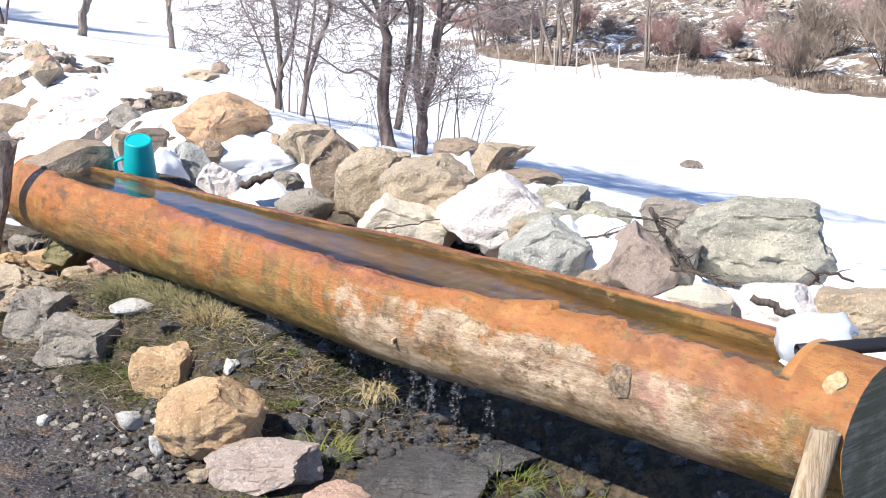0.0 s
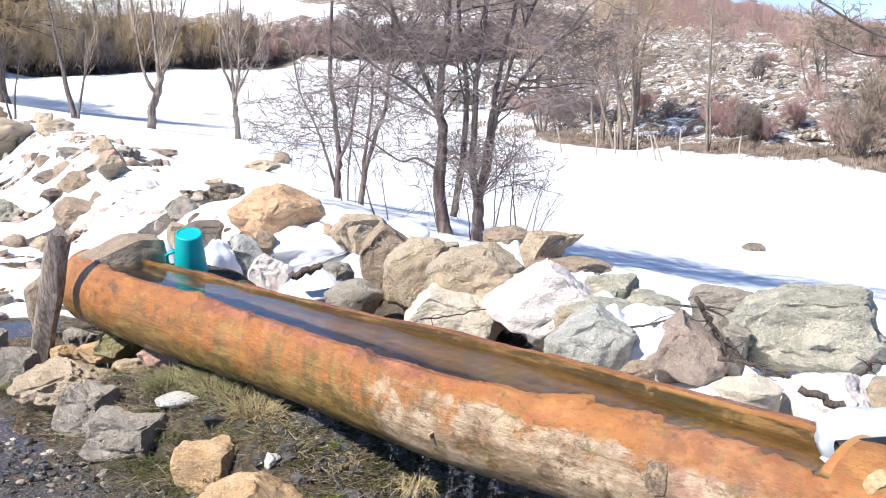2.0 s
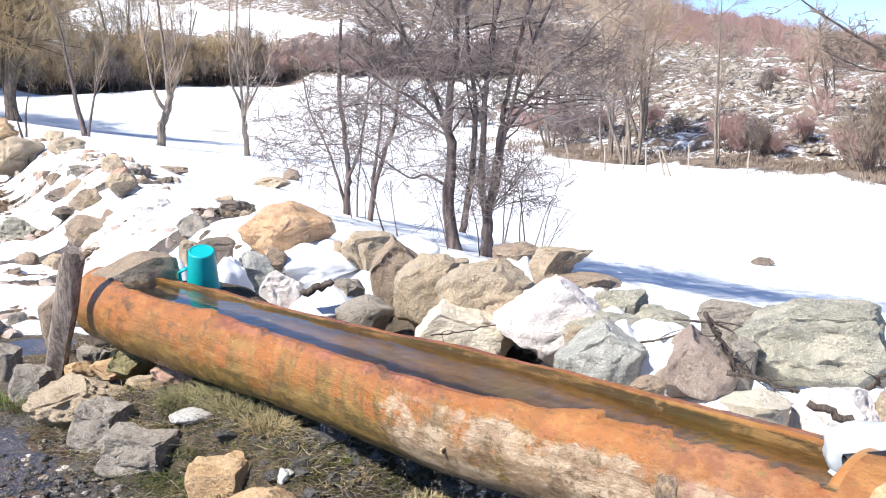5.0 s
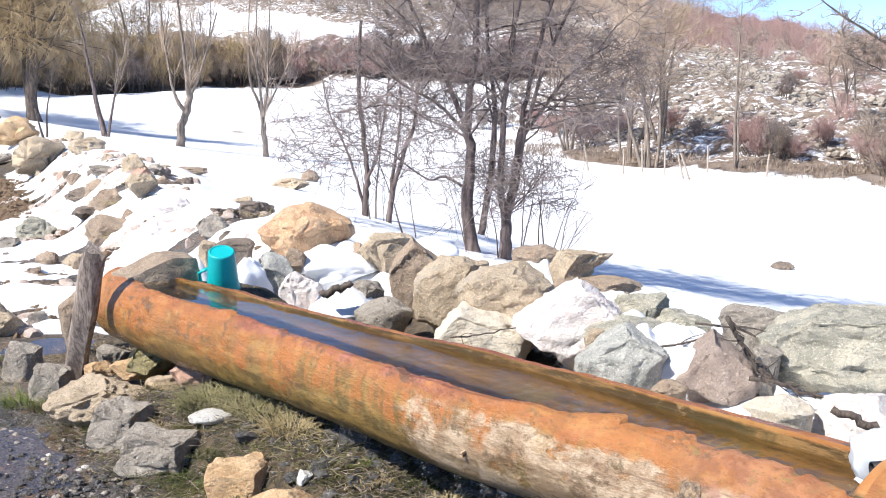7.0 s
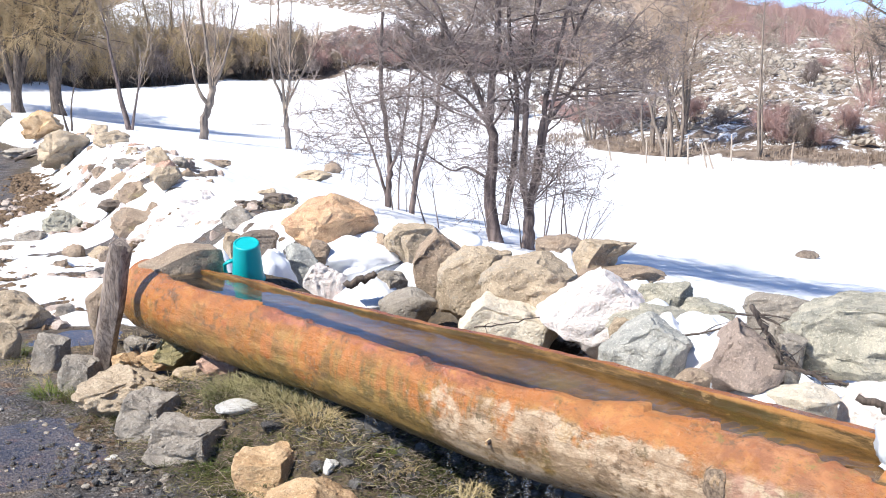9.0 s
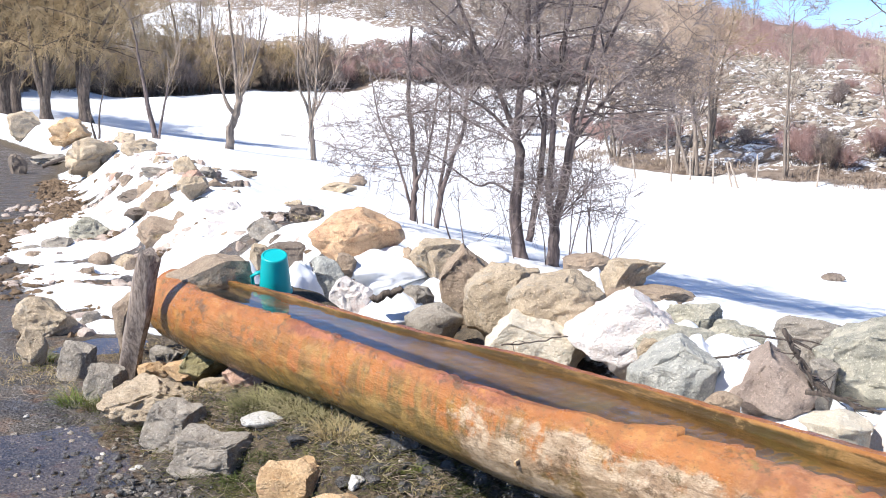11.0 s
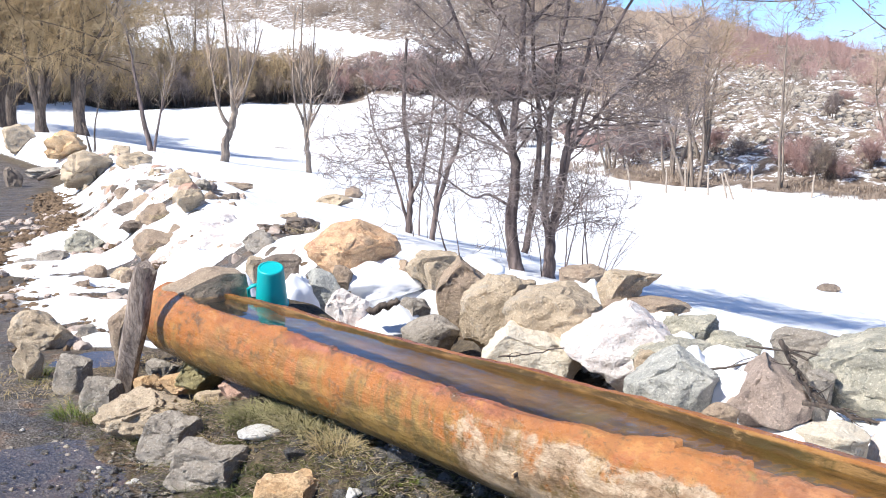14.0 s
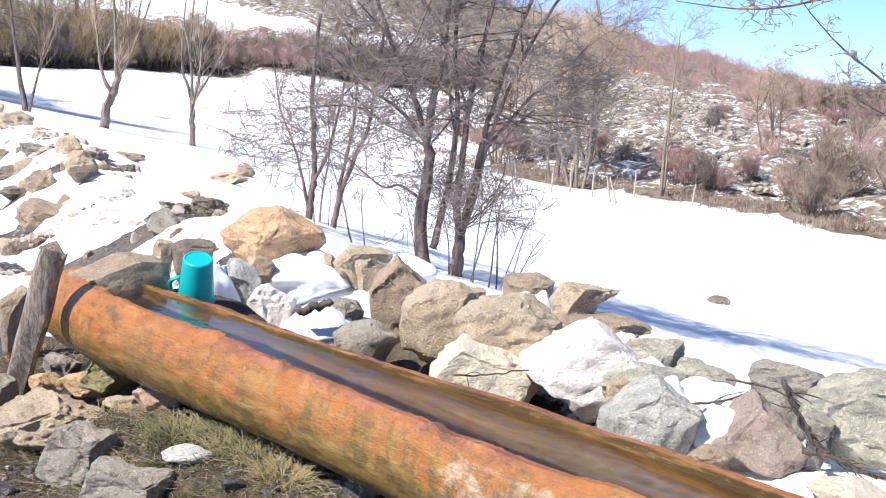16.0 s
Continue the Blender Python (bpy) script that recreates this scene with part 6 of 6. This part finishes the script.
matted("verge_litter", [(-3.2, 6.6, 0.35, 0.35), (-3.0, 7.6, 0.4, 0.4), (-4.2, 8.8, 0.5, 0.6), (-2.2, 5.8, 0.2, 0.2)], 420, TWIG_BROWN, "brown stalks and leaves at the verge", 93, 0.07)


def gravel(name, spots, n, lo, hi, kind, label, seed):
    rng = random.Random(seed)
    base = bmesh.new()
    bmesh.ops.create_icosphere(base, subdivisions=2, radius=1)
    bv = [v.co.copy() for v in base.verts]
    bf = [tuple(v.index for v in f.verts) for f in base.faces]
    base.free()
    verts, faces = [], []
    for x0, y0, sx, sy in spots:
        for _ in range(n):
            x, y = rng.gauss(x0, sx), rng.gauss(y0, sy)
            r = lo + (hi - lo) * rng.random() ** 2.5
            z = float(height(x, y)) + r * 0.15
            n0, off = len(verts), Vector((rng.uniform(0, 50), rng.uniform(0, 50), 0))
            sx_, sy_, sz_ = rng.uniform(0.7, 1.3), rng.uniform(0.7, 1.3), rng.uniform(0.5, 0.9)
            for c in bv:
                k = r * (1 + 0.6 * noise.noise(c * 1.3 + off))
                verts.append((x + c.x * sx_ * k, y + c.y * sy_ * k, z + c.z * sz_ * k))
            faces.extend(tuple(n0 + i for i in f) for f in bf)
    return tagged(smooth(part(name, (verts, faces), ROCK[kind]), 50), label, "gravel", kind="stuff")


ROADSIDE = [(-1.25, 4.05, 0.16, 0.16), (-1.1, 3.8, 0.14, 0.14), (-1.5, 4.35, 0.14, 0.12), (-1.9, 4.75, 0.25, 0.2), (-2.3, 5.4, 0.3, 0.3)]
gravel("wet_gravel", ROADSIDE, 260, 0.004, 0.022, "wet", "dark wet gravel at the road's edge", 94)
gravel("grey_gravel", ROADSIDE, 50, 0.004, 0.022, "grey", "grey gravel at the road's edge", 95)
gravel("pale_gravel", ROADSIDE + [(-0.8, 4.9, 0.4, 0.4), (-2.0, 4.2, 0.5, 0.5)], 6, 0.006, 0.024, "white", "pale pebbles scattered in mud", 96)
gravel("overflow_gravel", [(-1.0, 5.05, 0.16, 0.14), (-0.75, 4.75, 0.2, 0.2), (-0.15, 4.6, 0.25, 0.3), (0.2, 4.2, 0.25, 0.3), (-0.8, 5.35, 0.25, 0.15), (0.7, 3.9, 0.3, 0.3), (-0.3, 4.1, 0.25, 0.15)], 120, 0.008, 0.045, "wet", "black wet gravel under the log", 97)
gravel("earth_grit", BANKSIDE, 170, 0.003, 0.014, "wet", "fine wet grit on the trampled earth", 102)
gravel("pale_grit", BANKSIDE, 16, 0.004, 0.013, "tan", "small tan pebbles on the trampled earth", 103)
EDGE = []
for k in range(16):
    v_ = 8.5 + k * 0.95
    u_ = -2.75 + 1.05 * float(sstep(9, 15, v_)) + 0.12 * max(0.0, v_ - 8) - 0.05
    EDGE.append((0.3 + 0.83 * u_ - 0.55 * v_, 6.6 + 0.55 * u_ + 0.83 * v_, 0.16, 0.30))
gravel("verge_rubble", EDGE, 120, 0.012, 0.075, "earth", "brown earthy rubble along the snow's edge", 98)
gravel("earth_clods", [(-4.3, 9.6, 0.45, 0.25), (-3.7, 9.2, 0.3, 0.2), (-5.2, 10.6, 0.4, 0.3)], 220, 0.012, 0.06, "earth", "dark earth clods along the snow's edge", 99)

BANK = []
for k in range(26):
    v_ = 2.6 + k * 0.55
    u_ = -1.3 + 1.1 * math.sin(k * 2.4) + 0.12 * max(0.0, v_ - 8)
    BANK.append((0.3 + 0.83 * u_ - 0.55 * v_, 6.6 + 0.55 * u_ + 0.83 * v_, 0.20, 0.24))
gravel("bank_rubble", BANK, 42, 0.012, 0.085, "rose", "small dull rose stones scattered over the snowy bank", 100)
gravel("bank_earth", BANK, 46, 0.010, 0.055, "earth", "brown earth crumbs scattered over the snowy bank", 101)


def puddle(x, y, sx, sy, z, turn, seed, label):
    """Standing water: a level sheet whose ragged edge the mud hides."""
    bm = bmesh.new()
    rim = [bm.verts.new((0, 0, 0))]
    n = 72
    for k in range(n):
        q = 2 * math.pi * k / n
        r = 1 + 0.35 * noise.noise(Vector((math.cos(q) * 1.5, math.sin(q) * 1.5, seed))) + 0.12 * noise.noise(Vector((math.cos(q) * 5, math.sin(q) * 5, seed)))
        rim.append(bm.verts.new((math.cos(q) * sx * r, math.sin(q) * sy * r, 0)))
    for k in range(n):
        bm.faces.new((rim[0], rim[1 + k], rim[1 + (k + 1) % n]))
    ob = part("puddle", bm, PUDDLE)
    ob.matrix_world = pose(x, y, z, 0, 0, turn)
    ob.visible_shadow = False
    return tagged(ob, label, "puddle", kind="structure")


puddle(-2.6, 4.9, 0.9, 0.55, -0.028, 30, 1.0, "shallow muddy puddle on the road")
puddle(-1.6, 3.7, 0.7, 0.5, -0.03, 20, 2.0, "shallow muddy puddle on the road")
puddle(-3.25, 7.45, 0.35, 0.25, -0.028, 40, 3.0, "small puddle behind the stake")
puddle(-8.2, 15.8, 1.6, 0.9, -0.185, 60, 4.0, "shallow puddle on the road")
puddle(0.35, 4.0, 0.8, 0.5, -0.085, -40, 5.0, "dark overflow water under the log")


def drips():
    """Water that runs off under the log and splashes."""
    rng = random.Random(12)
    verts, faces = [], []
    base = bmesh.new()
    bmesh.ops.create_icosphere(base, subdivisions=1, radius=1)
    bv = [v.co.copy() for v in base.verts]
    bf = [tuple(v.index for v in f.verts) for f in base.faces]
    base.free()
    for s, n in ((3.45, 160), (3.55, 240), (3.68, 180), (3.3, 90), (3.85, 80), (2.5, 60), (2.58, 40), (3.1, 60), (1.78, 90), (1.88, 110), (2.0, 70)):
        for _ in range(n):
            low = log_axis(s) - log_radius(s)
            z = rng.uniform(-0.08, low + 0.03)
            spread = 0.010 + 0.11 * (low - z) * rng.random()
            p = AXIS @ Vector((s + rng.gauss(0, spread), -0.12 + rng.gauss(0, spread), z))
            r = 0.0014 + 0.005 * rng.random() ** 2
            n0 = len(verts)
            verts.extend(p + Vector((c.x * r, c.y * r, c.z * r * 1.5)) for c in bv)
            faces.extend(tuple(n0 + i for i in f) for f in bf)
    ob = smooth(part("water_drops", (verts, faces), DROPS))
    tagged(ob, "clear drops dripping from under the log", "water drops", kind="stuff")


drips()


# ---- snow lying on and between the stones ----


def snow_patch(x, y, z, w, d, h, yaw, seed):
    bm = bmesh.new()
    bmesh.ops.create_icosphere(bm, subdivisions=4, radius=1.0)
    off = Vector((seed * 2.3, seed * 0.9, 0))
    for v in bm.verts:
        p = v.co.copy()
        k = 1 + 0.35 * noise.noise(p * 1.3 + off) + 0.12 * noise.noise(p * 3.5 + off)
        v.co = Vector((p.x * w / 2 * k, p.y * d / 2 * k, math.copysign(abs(p.z) ** 1.3, p.z) * h / 2 * (1 + 0.3 * noise.noise(p * 2 + off))))
    ob = smooth(part("snow_patch", bm, SNOW_LUMP))
    ob.matrix_world = pose(x, y, z, 0, 0, yaw)
    return tagged(ob, "leftover wet snow lying between the stones", "snow", "snow patches", "stuff")


snow_patch(0.64, 5.85, 0.282, 0.293, 0.234, 0.383, -6, 3)
snow_patch(0.86, 5.90, 0.308, 0.401, 0.321, 0.322, -8, 4)
snow_patch(0.13, 7.50, 0.387, 0.282, 0.226, 0.381, -1, 5)
snow_patch(0.57, 6.90, 0.328, 0.302, 0.241, 0.319, -4, 6)
snow_patch(0.66, 6.45, 0.305, 0.265, 0.212, 0.272, -5, 7)
snow_patch(-1.20, 7.55, 0.202, 0.490, 0.392, 0.364, 9, 8)
snow_patch(-1.46, 8.50, 0.354, 0.649, 0.519, 0.340, 10, 9)
snow_patch(-0.70, 9.00, 0.383, 0.417, 0.334, 0.298, 5, 10)
snow_patch(0.85, 5.60, 0.256, 0.298, 0.239, 0.316, -9, 11)
snow_patch(-1.92, 8.00, 0.215, 0.215, 0.172, 0.587, 14, 12)
snow_patch(-1.41, 8.90, 0.403, 0.417, 0.333, 0.245, 9, 13)
snow_patch(-2.39, 8.00, 0.214, 0.266, 0.213, 0.592, 17, 14)
snow_patch(0.76, 5.60, 0.164, 0.284, 0.227, 0.181, -7, 15)
snow_patch(-1.89, 7.60, 0.236, 0.341, 0.272, 0.594, 14, 16)
snow_patch(-0.93, 7.90, 0.236, 0.370, 0.296, 0.364, 7, 17)


def bank_stones():
    """Smaller stones that show through the snow all along the bank."""
    rng = random.Random(58)
    kinds = ["rose", "brown", "grey", "dark", "pink", "salmon", "tan", "brown", "rose", "dark"]
    words = {"tan": "tan", "brown": "brown", "grey": "grey", "dark": "dark brown", "pink": "pale pink", "rose": "dull rose", "salmon": "salmon-pink"}
    for k in range(100):
        v = rng.uniform(2.5, 24)
        w = rng.uniform(-2.0, 0.5) if v < 9 else rng.uniform(-1.1, 0.6)
        u = w + 0.12 * max(0.0, v - 8)
        x, y = 0.3 + 0.83 * u - 0.55 * v, 6.6 + 0.55 * u + 0.83 * v
        size = rng.uniform(0.09, 0.27) * (1 + v * 0.02)
        kind = rng.choice(kinds)
        rock("stone", x, y, float(height(x, y)) - 0.06 - 0.12 * size, size, size * rng.uniform(0.6, 1.0), 0.10 + size * rng.uniform(0.25, 0.55), rng.uniform(0, 180), 400 + k, kind, words[kind] + " stone half buried in bank snow")


bank_stones()
